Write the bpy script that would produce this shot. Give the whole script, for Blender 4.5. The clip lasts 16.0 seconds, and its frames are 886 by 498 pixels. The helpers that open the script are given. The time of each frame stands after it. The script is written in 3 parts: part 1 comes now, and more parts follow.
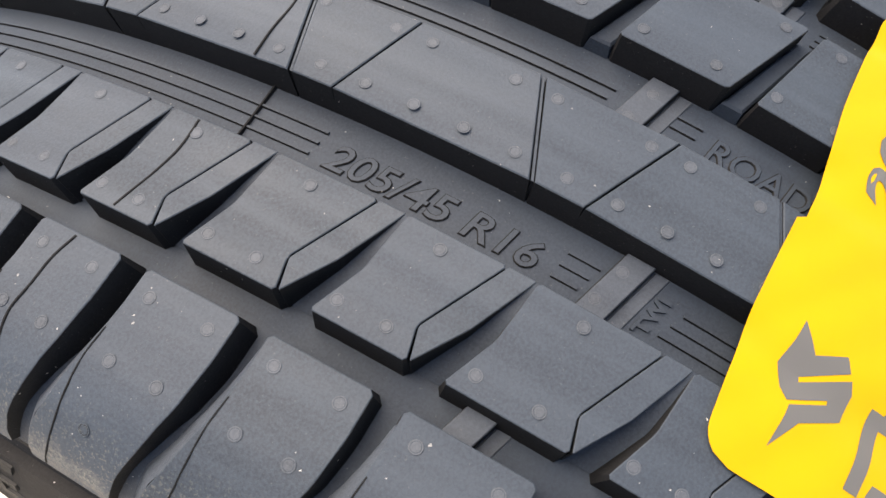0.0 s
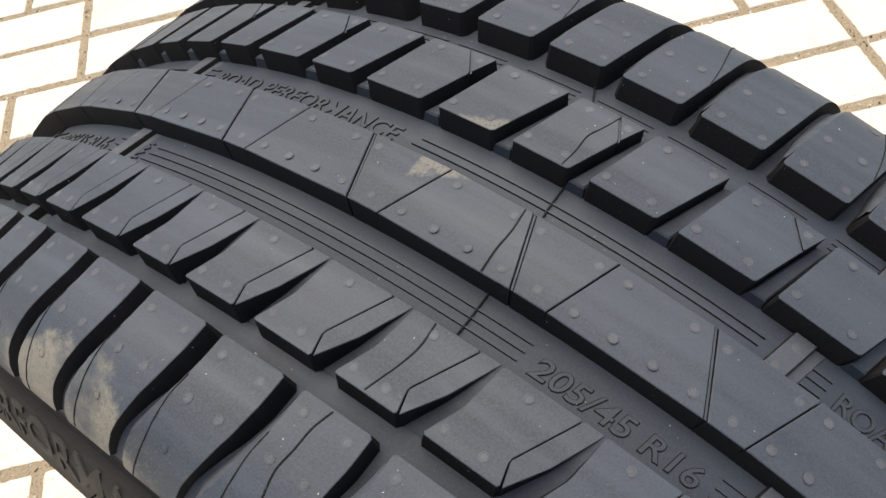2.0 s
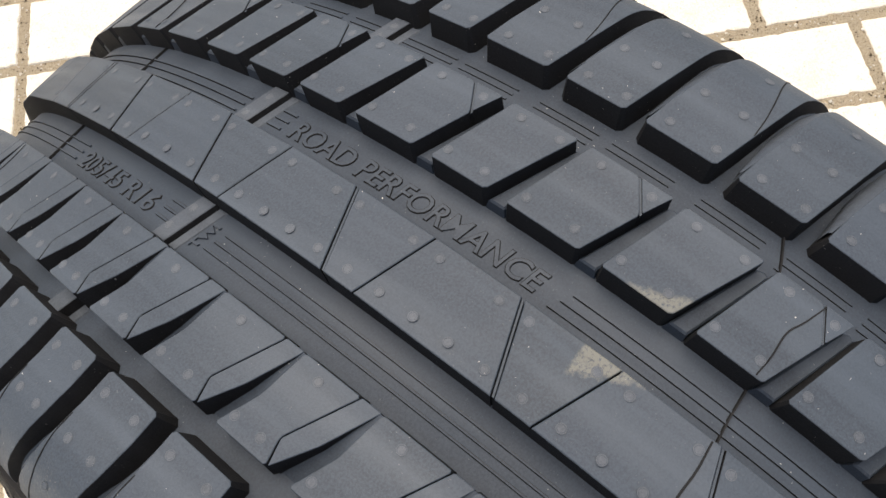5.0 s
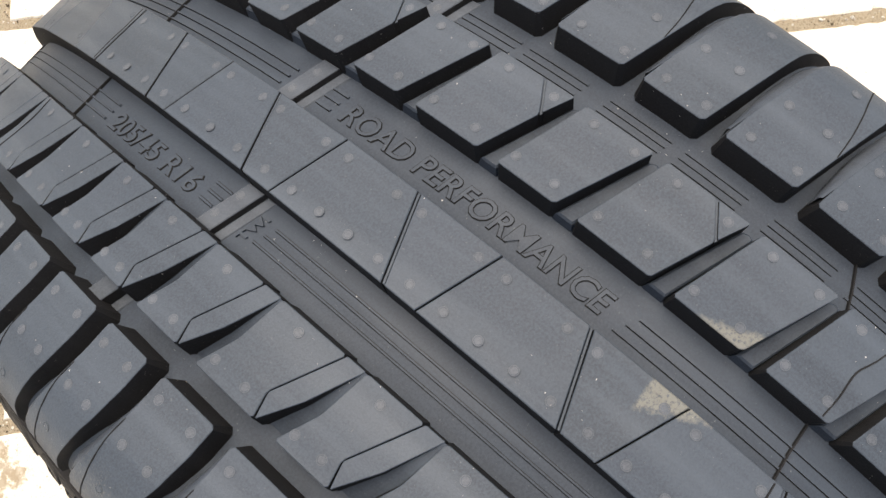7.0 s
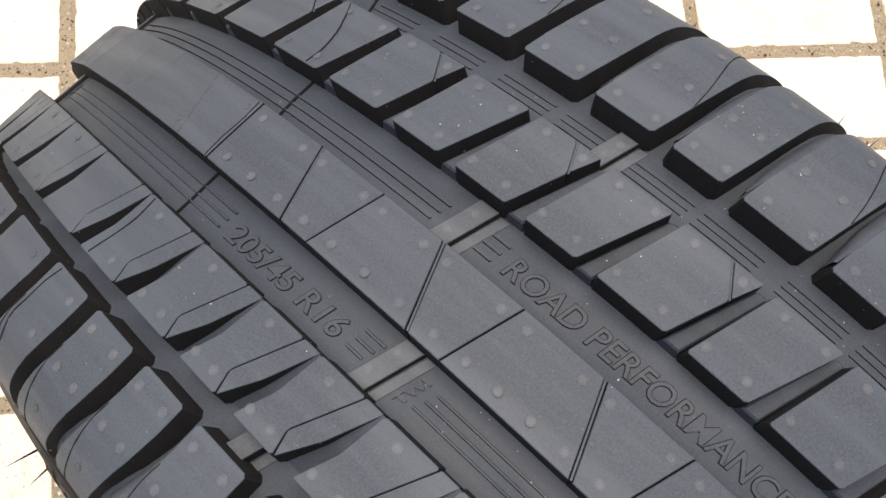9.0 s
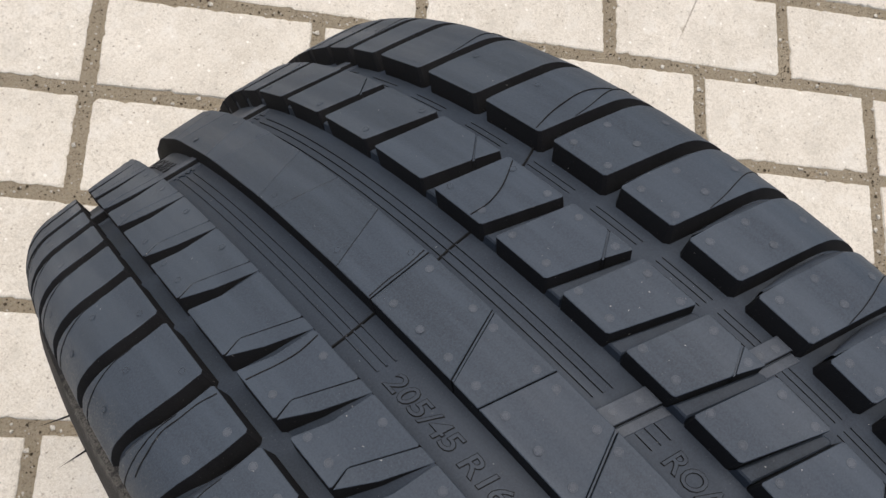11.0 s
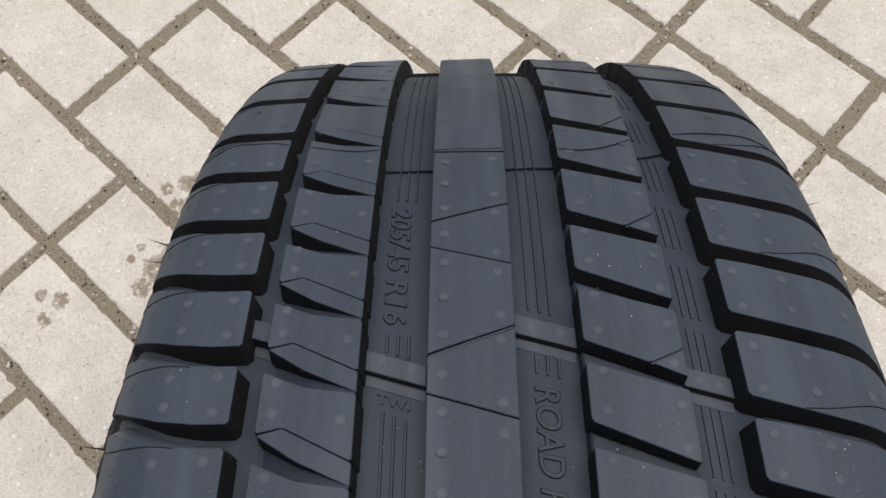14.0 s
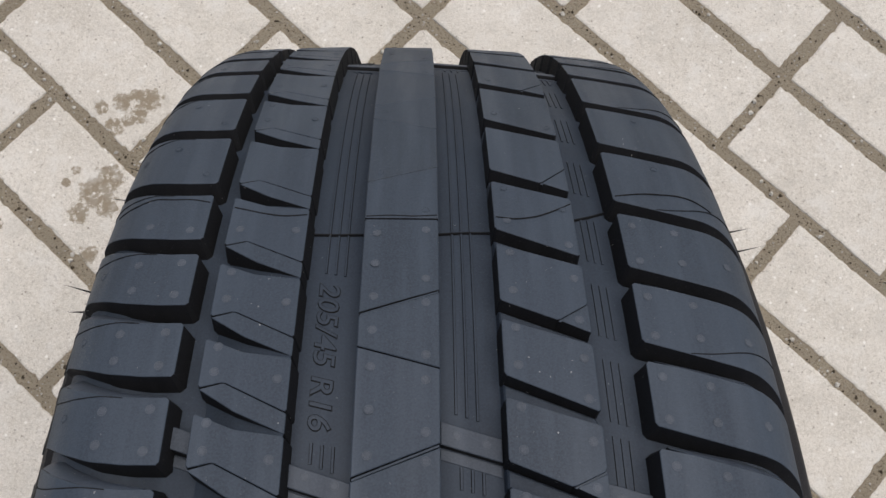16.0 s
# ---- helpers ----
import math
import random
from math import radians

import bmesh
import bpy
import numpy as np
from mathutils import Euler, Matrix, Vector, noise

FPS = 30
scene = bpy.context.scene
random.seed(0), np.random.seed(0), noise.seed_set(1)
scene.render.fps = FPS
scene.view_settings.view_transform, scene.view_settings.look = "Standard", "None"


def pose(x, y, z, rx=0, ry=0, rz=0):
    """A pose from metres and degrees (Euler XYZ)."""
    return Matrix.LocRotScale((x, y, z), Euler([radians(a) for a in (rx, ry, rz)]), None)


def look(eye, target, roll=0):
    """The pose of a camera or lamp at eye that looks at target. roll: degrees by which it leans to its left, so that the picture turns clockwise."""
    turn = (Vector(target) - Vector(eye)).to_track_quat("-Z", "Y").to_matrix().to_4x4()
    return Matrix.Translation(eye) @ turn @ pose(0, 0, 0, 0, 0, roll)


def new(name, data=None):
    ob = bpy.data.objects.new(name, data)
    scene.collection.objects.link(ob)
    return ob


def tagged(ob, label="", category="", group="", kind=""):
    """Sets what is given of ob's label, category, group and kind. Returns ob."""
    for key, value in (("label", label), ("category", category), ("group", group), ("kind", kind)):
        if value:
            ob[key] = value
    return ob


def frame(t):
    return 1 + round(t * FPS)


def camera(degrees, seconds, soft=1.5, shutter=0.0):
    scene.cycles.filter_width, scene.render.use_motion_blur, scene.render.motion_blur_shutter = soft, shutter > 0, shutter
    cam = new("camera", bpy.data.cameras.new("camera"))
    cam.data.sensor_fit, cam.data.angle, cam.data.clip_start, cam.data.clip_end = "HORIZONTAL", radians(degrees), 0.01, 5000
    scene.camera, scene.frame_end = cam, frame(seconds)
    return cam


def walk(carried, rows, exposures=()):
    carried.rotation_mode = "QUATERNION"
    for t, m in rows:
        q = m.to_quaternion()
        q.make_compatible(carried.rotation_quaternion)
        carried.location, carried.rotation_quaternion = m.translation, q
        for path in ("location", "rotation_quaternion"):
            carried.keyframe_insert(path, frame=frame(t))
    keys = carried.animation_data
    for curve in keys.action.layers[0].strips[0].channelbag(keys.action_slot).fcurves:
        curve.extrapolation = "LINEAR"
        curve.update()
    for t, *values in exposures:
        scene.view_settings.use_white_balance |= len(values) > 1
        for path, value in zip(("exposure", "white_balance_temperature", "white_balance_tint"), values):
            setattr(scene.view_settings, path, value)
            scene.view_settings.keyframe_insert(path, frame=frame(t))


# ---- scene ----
cam = camera(56.28, 16.0)
ROWS = [
    (0.0, -0.0794, -0.1553, 0.6856, 33.11, 14.16, -60.08),
    (0.5, -0.0695, -0.1527, 0.6977, 31.92, 14.24, -60.70),
    (1.0, -0.0727, -0.1513, 0.7188, 34.19, 14.11, -60.07),
    (1.3, -0.0764, -0.1438, 0.7369, 34.93, 12.57, -58.53),
    (1.5, -0.0800, -0.1401, 0.7393, 35.95, 11.36, -57.17),
    (2.0, -0.0901, -0.1195, 0.7417, 36.65, 8.17, -53.94),
    (2.3, -0.0910, -0.1012, 0.7486, 36.41, 6.19, -53.69),
    (2.5, -0.0879, -0.0869, 0.7488, 35.34, 5.26, -52.91),
    (3.0, -0.0857, -0.0608, 0.7482, 33.56, 2.08, -52.20),
    (3.5, -0.0915, -0.0381, 0.7512, 32.78, 0.56, -51.62),
    (4.0, -0.0773, -0.0299, 0.7558, 30.31, -0.33, -52.09),
    (4.2, -0.0672, -0.0363, 0.7566, 29.23, 0.63, -52.36),
    (6.3, -0.0318, -0.0059, 0.7473, 15.75, 1.22, -50.12),
    (6.5, -0.0313, -0.0047, 0.7486, 15.48, 1.14, -50.01),
    (7.0, -0.0285, 0.0054, 0.7575, 14.81, 0.92, -49.34),
    (7.5, -0.0270, 0.0175, 0.7626, 14.99, -0.16, -48.49),
    (8.0, -0.0310, 0.0390, 0.7641, 14.86, -1.94, -47.58),
    (8.2, -0.0296, 0.0524, 0.7633, 13.97, -2.98, -47.38),
    (10.3, -0.0303, 0.1090, 0.7472, 10.71, -7.79, -43.21),
    (10.5, -0.0316, 0.1204, 0.7497, 10.95, -8.56, -42.19),
    (10.8, -0.0412, 0.1385, 0.7545, 11.88, -10.84, -40.68),
    (11.0, -0.0505, 0.1431, 0.7619, 12.76, -11.16, -39.99),
    (11.3, -0.0706, 0.1370, 0.7666, 14.10, -11.74, -38.45),
    (11.5, -0.0917, 0.1185, 0.7731, 17.05, -11.48, -36.35),
    (11.8, -0.1002, 0.0829, 0.7848, 18.68, -8.97, -27.88),
    (12.0, -0.0808, 0.0634, 0.7936, 19.28, -5.78, -21.81),
    (12.2, -0.0557, 0.0473, 0.7933, 20.66, -2.89, -15.89),
    (12.5, -0.0155, 0.0493, 0.7837, 19.37, 0.41, -9.42),
    (12.6, 0.0002, 0.0488, 0.7765, 18.48, 1.75, -7.76),
    (12.8, 0.0191, 0.0375, 0.7647, 19.88, 3.25, -6.24),
    (13.0, 0.0263, 0.0349, 0.7614, 19.53, 3.72, -5.19),
    (13.2, 0.0199, 0.0367, 0.7649, 19.63, 3.66, -4.12),
    (13.5, 0.0034, 0.0365, 0.7630, 20.38, 2.67, -1.66),
    (14.0, -0.0023, 0.0414, 0.7664, 20.72, 1.27, 0.20),
    (14.5, 0.0041, 0.0641, 0.7754, 19.27, 0.53, 0.14),
    (14.7, 0.0044, 0.0744, 0.7772, 18.09, -0.14, -0.06),
    (15.0, -0.0046, 0.0950, 0.7734, 15.60, -1.06, 1.06),
    (15.3, -0.0135, 0.1083, 0.7711, 13.25, -2.00, 1.78),
    (15.5, -0.0064, 0.1036, 0.7696, 12.97, -2.12, 1.46),
    (16.0, 0.0040, 0.0992, 0.7742, 11.82, -2.01, 0.24),
]
EXPOSE = ((0.0, 2.52, 7850, 14), (1.0, 2.56, 7950, 14), (1.5, 2.24, 8050, 14), (2.5, 1.92, 7550, 12), (3.5, 1.76, 7350, 12), (4.2, 1.80, 7500, 12), (6.3, 2.27, 7800, 11), (8.2, 2.12, 7950, 14), (10.3, 1.92, 7750, 14),
          (10.5, 1.80, 7500, 14), (11.0, 1.23, 6980, 12), (11.5, 1.08, 6910, 13), (12.0, 1.12, 6910, 13), (13.0, 1.10, 6710, 11), (14.5, 1.07, 6860, 12), (15.0, 0.92, 6760, 12), (15.5, 0.90, 6720, 12), (16.0, 0.93, 6660, 12))
walk(cam, [(t, pose(x, y, z, rx, ry, rz)) for t, x, y, z, rx, ry, rz in ROWS], EXPOSE)

# ---- light: bright overcast sky with a soft sun ----
SUN_EL, SUN_AZ = 74.0, 30.0
world = bpy.data.worlds.new("overcast_sky")
scene.world = world
world.use_nodes = True
wn, wl = world.node_tree.nodes, world.node_tree.links
sky = wn.new("ShaderNodeTexSky")
sky.sky_type, sky.sun_disc = "NISHITA", False
sky.sun_elevation, sky.sun_rotation = radians(SUN_EL), radians(SUN_AZ)
sky.air_density, sky.dust_density, sky.ozone_density = 1.0, 1.2, 1.0
wl.new(sky.outputs[0], wn["Background"].inputs[0])
wn["Background"].inputs[1].default_value = 0.05
sun = new("sun", bpy.data.lights.new("sun", "SUN"))
sun.data.energy, sun.data.angle, sun.data.color = 1.5, radians(70), (1.0, 0.94, 0.85)
sd = Vector((math.sin(radians(SUN_AZ)) * math.cos(radians(SUN_EL)), math.cos(radians(SUN_AZ)) * math.cos(radians(SUN_EL)), math.sin(radians(SUN_EL))))
sun.matrix_world = look(sd * 5, (0, 0, 0))


# ---- materials ----
def material(name, rough=0.5, metal=0.0, spec=0.5):
    m = bpy.data.materials.new(name)
    m.use_nodes = True
    nt = m.node_tree
    b = nt.nodes["Principled BSDF"]
    b.inputs["Roughness"].default_value, b.inputs["Metallic"].default_value = rough, metal
    b.inputs["Specular IOR Level"].default_value = spec
    return m, nt, b


def nd(nt, kind, **kw):
    n = nt.nodes.new(kind)
    for k, v in kw.items():
        n.inputs[k.replace("_", " ")].default_value = v
    return n


def noise_of(nt, coord, scale, detail=6, rough=0.6):
    n = nd(nt, "ShaderNodeTexNoise", Scale=scale, Detail=detail, Roughness=rough)
    nt.links.new(coord, n.inputs["Vector"])
    return n.outputs["Fac"]


def ramp(nt, fac, lo, hi, c0=(0, 0, 0, 1), c1=(1, 1, 1, 1)):
    r = nt.nodes.new("ShaderNodeValToRGB")
    r.color_ramp.elements[0].position, r.color_ramp.elements[1].position = lo, hi
    r.color_ramp.elements[0].color, r.color_ramp.elements[1].color = c0, c1
    nt.links.new(fac, r.inputs[0])
    return r.outputs[0]


def mix(nt, fac, a, b):
    n = nt.nodes.new("ShaderNodeMix")
    n.data_type = "RGBA"
    for sock, v in ((n.inputs["Factor"], fac), (n.inputs["A"], a), (n.inputs["B"], b)):
        if isinstance(v, (tuple, float, int)):
            sock.default_value = v
        else:
            nt.links.new(v, sock)
    return n.outputs["Result"]


def mul(nt, a, b, op="MULTIPLY"):
    n = nt.nodes.new("ShaderNodeMath")
    n.operation = op
    for i, v in enumerate((a, b)):
        if isinstance(v, (float, int)):
            n.inputs[i].default_value = v
        else:
            nt.links.new(v, n.inputs[i])
    return n.outputs[0]


def bump(nt, b, height, strength, dist):
    n = nd(nt, "ShaderNodeBump", Strength=strength, Distance=dist)
    nt.links.new(height, n.inputs["Height"])
    nt.links.new(n.outputs[0], b.inputs["Normal"])


RT = 0.2955          # tyre radius
UR = 273.0           # the same in tread units
S = RT / UR          # metres in a tread unit
BEND, ROLL = 1.0829, 0.743   # real degrees in a tread degree; where tread degree nought stands
TURN = 360 / BEND
CX = 4.0             # mm from the middle rib to the middle of the tyre
ARC0, ARC, ARC0_R, ARC_R = 67.0, 21.0, 75.0, 17.0


def section(u):
    """Lateral place and radius (mm) of the tread surface, u mm along it from the middle rib."""
    a = u - CX
    if -ARC0 <= a <= ARC0_R:
        return u, UR - 0.0006 * u * u
    s = math.copysign(1, a)
    a0, arc = (ARC0, ARC) if s < 0 else (ARC0_R, ARC_R)
    u0 = CX + s * a0
    f0, f = 0.08, 0.08 + (abs(a) - a0) / arc
    return u0 + s * arc * (math.sin(f) - math.sin(f0)), UR - 0.0006 * u0 * u0 - arc * (math.cos(f0) - math.cos(f))


def slope(u):
    x0, r0 = section(u - 0.05)
    x1, r1 = section(u + 0.05)
    n = Vector((-(r1 - r0), x1 - x0)).normalized()
    return n  # (lateral, radial) outward


def on(u, th, depth=0.0):
    """World place at u mm across, th degrees round, depth mm under the tread."""
    x, r = section(u)
    n = slope(u)
    x, r = x - n.x * depth, r - n.y * depth
    a = radians(th * BEND + ROLL)
    return Vector((x * S, r * S * math.sin(a), RT + r * S * math.cos(a)))


DEG = UR * BEND * math.pi / 180   # tread units in a tread degree


def patches(nt, pos, spots, grain=190):
    """Patches with ragged edges: places in the world and radii in mm."""
    total = None
    nz = noise_of(nt, pos, grain, 5, 0.65)
    for place, rad in spots:
        v = nt.nodes.new("ShaderNodeVectorMath")
        v.operation = "DISTANCE"
        nt.links.new(pos, v.inputs[0])
        v.inputs[1].default_value = place
        d = mul(nt, mul(nt, v.outputs["Value"], 925.0 / rad), mul(nt, nz, 1.7), "ADD")
        k = mul(nt, mul(nt, 1.75, d, "SUBTRACT"), 2.6)
        k = mul(nt, mul(nt, k, 0.0, "MAXIMUM"), 1.0, "MINIMUM")
        total = k if total is None else mul(nt, total, k, "MAXIMUM")
    return total


def rubber(name, base, rough, spots=(), band=None, spec=0.25):
    m, nt, b = material(name, rough, spec=spec)
    geo = nt.nodes.new("ShaderNodeNewGeometry")
    info = nt.nodes.new("ShaderNodeObjectInfo")
    pos = geo.outputs["Position"]
    big = noise_of(nt, pos, 38, 4, 0.55)
    fine = noise_of(nt, pos, 1900, 3, 0.6)
    speck = noise_of(nt, pos, 1500, 2, 0.5)
    c = mix(nt, big, (base[0] * 0.68, base[1] * 0.68, base[2] * 0.70, 1), (base[0] * 1.12, base[1] * 1.12, base[2] * 1.1, 1))
    c = mix(nt, mul(nt, info.outputs["Random"], 0.35), c, (base[0] * 1.4, base[1] * 1.4, base[2] * 1.45, 1))
    grain = ramp(nt, fine, 0.35, 0.65)
    c = mix(nt, mul(nt, grain, 0.5), c, (base[0] * 1.7, base[1] * 1.7, base[2] * 1.65, 1))
    dust = ramp(nt, speck, 0.70, 0.75)
    c = mix(nt, mul(nt, dust, 0.12), c, (0.3, 0.29, 0.27, 1))
    sep = nt.nodes.new("ShaderNodeSeparateXYZ")
    nt.links.new(pos, sep.inputs[0])
    ang = mul(nt, sep.outputs[1], mul(nt, sep.outputs[2], RT, "SUBTRACT"), "ARCTAN2")
    com = nt.nodes.new("ShaderNodeCombineXYZ")
    nt.links.new(sep.outputs[0], com.inputs[0])
    nt.links.new(mul(nt, ang, RT * 0.09), com.inputs[1])
    # Lengthwise dusty film and streaks of shine, both put into the colour.
    streak = noise_of(nt, com.outputs[0], 230, 4, 0.6)
    c = mix(nt, mul(nt, ramp(nt, streak, 0.48, 0.72), 0.34), c, (base[0] * 1.9, base[1] * 1.88, base[2] * 1.82, 1))
    c = mix(nt, mul(nt, ramp(nt, streak, 0.25, 0.42, (1, 1, 1, 1), (0, 0, 0, 1)), 0.2), c, (base[0] * 0.62, base[1] * 0.62, base[2] * 0.66, 1))
    sheen = noise_of(nt, com.outputs[0], 75, 3, 0.5)
    c = mix(nt, mul(nt, ramp(nt, sheen, 0.48, 0.68), 0.42), c, (base[0] * 1.9, base[1] * 1.88, base[2] * 1.82, 1))
    bits = mul(nt, ramp(nt, noise_of(nt, pos, 1150, 1, 0.4), 0.785, 0.80), ramp(nt, noise_of(nt, pos, 45, 3, 0.6), 0.48, 0.66))
    c = mix(nt, mul(nt, bits, 0.8), c, (0.55, 0.54, 0.52, 1))
    if spots:
        c = mix(nt, mul(nt, mul(nt, patches(nt, pos, spots), ramp(nt, noise_of(nt, pos, 1400, 3, 0.8), 0.38, 0.6)), 0.5), c, (0.22, 0.21, 0.19, 1))
    if band:
        c = mix(nt, mul(nt, band(nt, pos, sep.outputs[0], ang), 0.52), c, (0.30, 0.285, 0.225, 1))
    nt.links.new(c, b.inputs["Base Color"])
    r = mul(nt, mul(nt, mul(nt, big, 0.22), rough - 0.06, "ADD"), mul(nt, ramp(nt, sheen, 0.42, 0.66), 0.14), "SUBTRACT")
    nt.links.new(r, b.inputs["Roughness"])
    bump(nt, b, fine, 0.6, 0.00014)
    return m


def sand_band(nt, pos, x, ang):
    """Dried sandy dirt that ends along a line on the shoulder blocks."""
    th = mul(nt, mul(nt, mul(nt, ang, 180 / math.pi), ROLL, "SUBTRACT"), 1 / BEND)
    d = mul(nt, th, 3.0, "SUBTRACT")
    up, dn = mul(nt, d, 0.0, "MAXIMUM"), mul(nt, d, 0.0, "MINIMUM")
    edge = mul(nt, mul(nt, mul(nt, up, up), 0.25), mul(nt, mul(nt, dn, dn), 0.9), "ADD")
    wob = mul(nt, mul(nt, noise_of(nt, pos, 160, 4, 0.65), 0.5, "SUBTRACT"), 16.0)
    out = mul(nt, mul(nt, mul(nt, x, -1 / S), mul(nt, edge, 67.0, "ADD"), "SUBTRACT"), wob, "ADD")
    hi_ = ramp(nt, mul(nt, out, 0.2), 0.0, 0.7)
    lo_ = ramp(nt, mul(nt, mul(nt, 92.0, mul(nt, x, -1 / S), "SUBTRACT"), 0.1), 0.0, 0.8)
    rag = mul(nt, ramp(nt, noise_of(nt, pos, 900, 4, 0.8), 0.24, 0.50), mul(nt, mul(nt, ramp(nt, noise_of(nt, pos, 2300, 2, 0.7), 0.36, 0.56), 0.35), 0.65, "ADD"))
    part_ = ramp(nt, noise_of(nt, pos, 70, 3, 0.6), 0.30, 0.55)
    shoulder = mul(nt, mul(nt, hi_, lo_), mul(nt, rag, part_))
    # thin sprinkling farther round, thicker on the lowest edge
    low_ = ramp(nt, mul(nt, mul(nt, mul(nt, x, -1 / S), mul(nt, wob, 0.5), "ADD"), 0.01), 0.70, 0.82)
    sprinkle = mul(nt, mul(nt, low_, ramp(nt, noise_of(nt, pos, 1700, 2, 0.6), 0.56, 0.64)), ramp(nt, noise_of(nt, pos, 55, 3, 0.6), 0.36, 0.56))
    shoulder = mul(nt, shoulder, mul(nt, sprinkle, 0.75), "MAXIMUM")
    # two dried wedges of mud on the middle and the outer rib
    rough_ = mul(nt, mul(nt, noise_of(nt, pos, 420, 4, 0.7), 0.5, "SUBTRACT"), 3.6)
    u = mul(nt, mul(nt, x, 1 / S), rough_, "ADD")
    th = mul(nt, th, mul(nt, rough_, 0.1), "ADD")

    def step(a, soft):
        return mul(nt, mul(nt, mul(nt, a, 1 / soft), 0.0, "MAXIMUM"), 1.0, "MINIMUM")

    slant = mul(nt, mul(nt, mul(nt, -3.6, th, "SUBTRACT"), 2.58), 3.7, "ADD")
    one = mul(nt, step(mul(nt, -3.0, th, "SUBTRACT"), 0.15), mul(nt, step(mul(nt, u, slant, "SUBTRACT"), 1.2), step(mul(nt, 13.0, u, "SUBTRACT"), 0.5)))
    slant = mul(nt, mul(nt, mul(nt, -2.7, th, "SUBTRACT"), 2.3), 24.3, "ADD")
    two = mul(nt, step(mul(nt, th, -6.0, "SUBTRACT"), 0.2), mul(nt, step(mul(nt, slant, u, "SUBTRACT"), 1.6), step(mul(nt, u, 21.0, "SUBTRACT"), 0.5)))
    wedge = mul(nt, mul(nt, one, two, "MAXIMUM"), ramp(nt, noise_of(nt, pos, 1300, 3, 0.7), 0.28, 0.5))
    return mul(nt, shoulder, mul(nt, wedge, 0.6), "MAXIMUM")


CAKED = [(on(-86.5, -8.6), 5), (on(-87, -9.9), 6), (on(-86.5, -11.2), 5)]
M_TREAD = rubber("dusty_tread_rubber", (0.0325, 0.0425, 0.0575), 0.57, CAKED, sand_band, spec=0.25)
# Near-black: shade on walls, in cuts and round letters is put into this colour.
M_WALL = rubber("wall_shade_rubber", (0.010, 0.0105, 0.012), 0.80, spec=0.12)
# Groove floors darker than the tops, the shade down there put into the colour.
M_BASE = rubber("shaded_groove_rubber", (0.0225, 0.0305, 0.0435), 0.60, spec=0.22)
SCUFF = [(Vector(((CX - 87.9) * S, 248.5 * S * math.sin(radians(a)), RT + 248.5 * S * math.cos(radians(a)))), rad) for a, rad in
         [(32.5 + 1.2 * k, 2.4 + 3.0 * math.sin(math.pi * k / 14)) for k in range(15)]]
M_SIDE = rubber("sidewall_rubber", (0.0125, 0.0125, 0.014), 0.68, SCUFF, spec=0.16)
M_MARK = rubber("vent_mark_rubber", (0.054, 0.063, 0.078), 0.60)
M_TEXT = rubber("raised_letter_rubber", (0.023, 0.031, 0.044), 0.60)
M_BAR = rubber("wear_bar_rubber", (0.040, 0.049, 0.064), 0.56)
M_WORD = rubber("dusty_raised_words", (0.020, 0.020, 0.020), 0.66, spec=0.2)


def yellow():
    m, nt, b = material("yellow_vinyl", 0.5, spec=0.3)
    geo = nt.nodes.new("ShaderNodeNewGeometry")
    n = noise_of(nt, geo.outputs["Position"], 60, 4)
    nt.links.new(mix(nt, n, (0.51, 0.285, 0.0, 1), (0.56, 0.320, 0.001, 1)), b.inputs["Base Color"])
    bump(nt, b, noise_of(nt, geo.outputs["Position"], 45, 2), 0.12, 0.001)
    return m


M_YELLOW = yellow()
M_INK = material("grey_print", 0.5)[0]
M_INK.node_tree.nodes["Principled BSDF"].inputs["Base Color"].default_value = (0.10, 0.10, 0.10, 1)


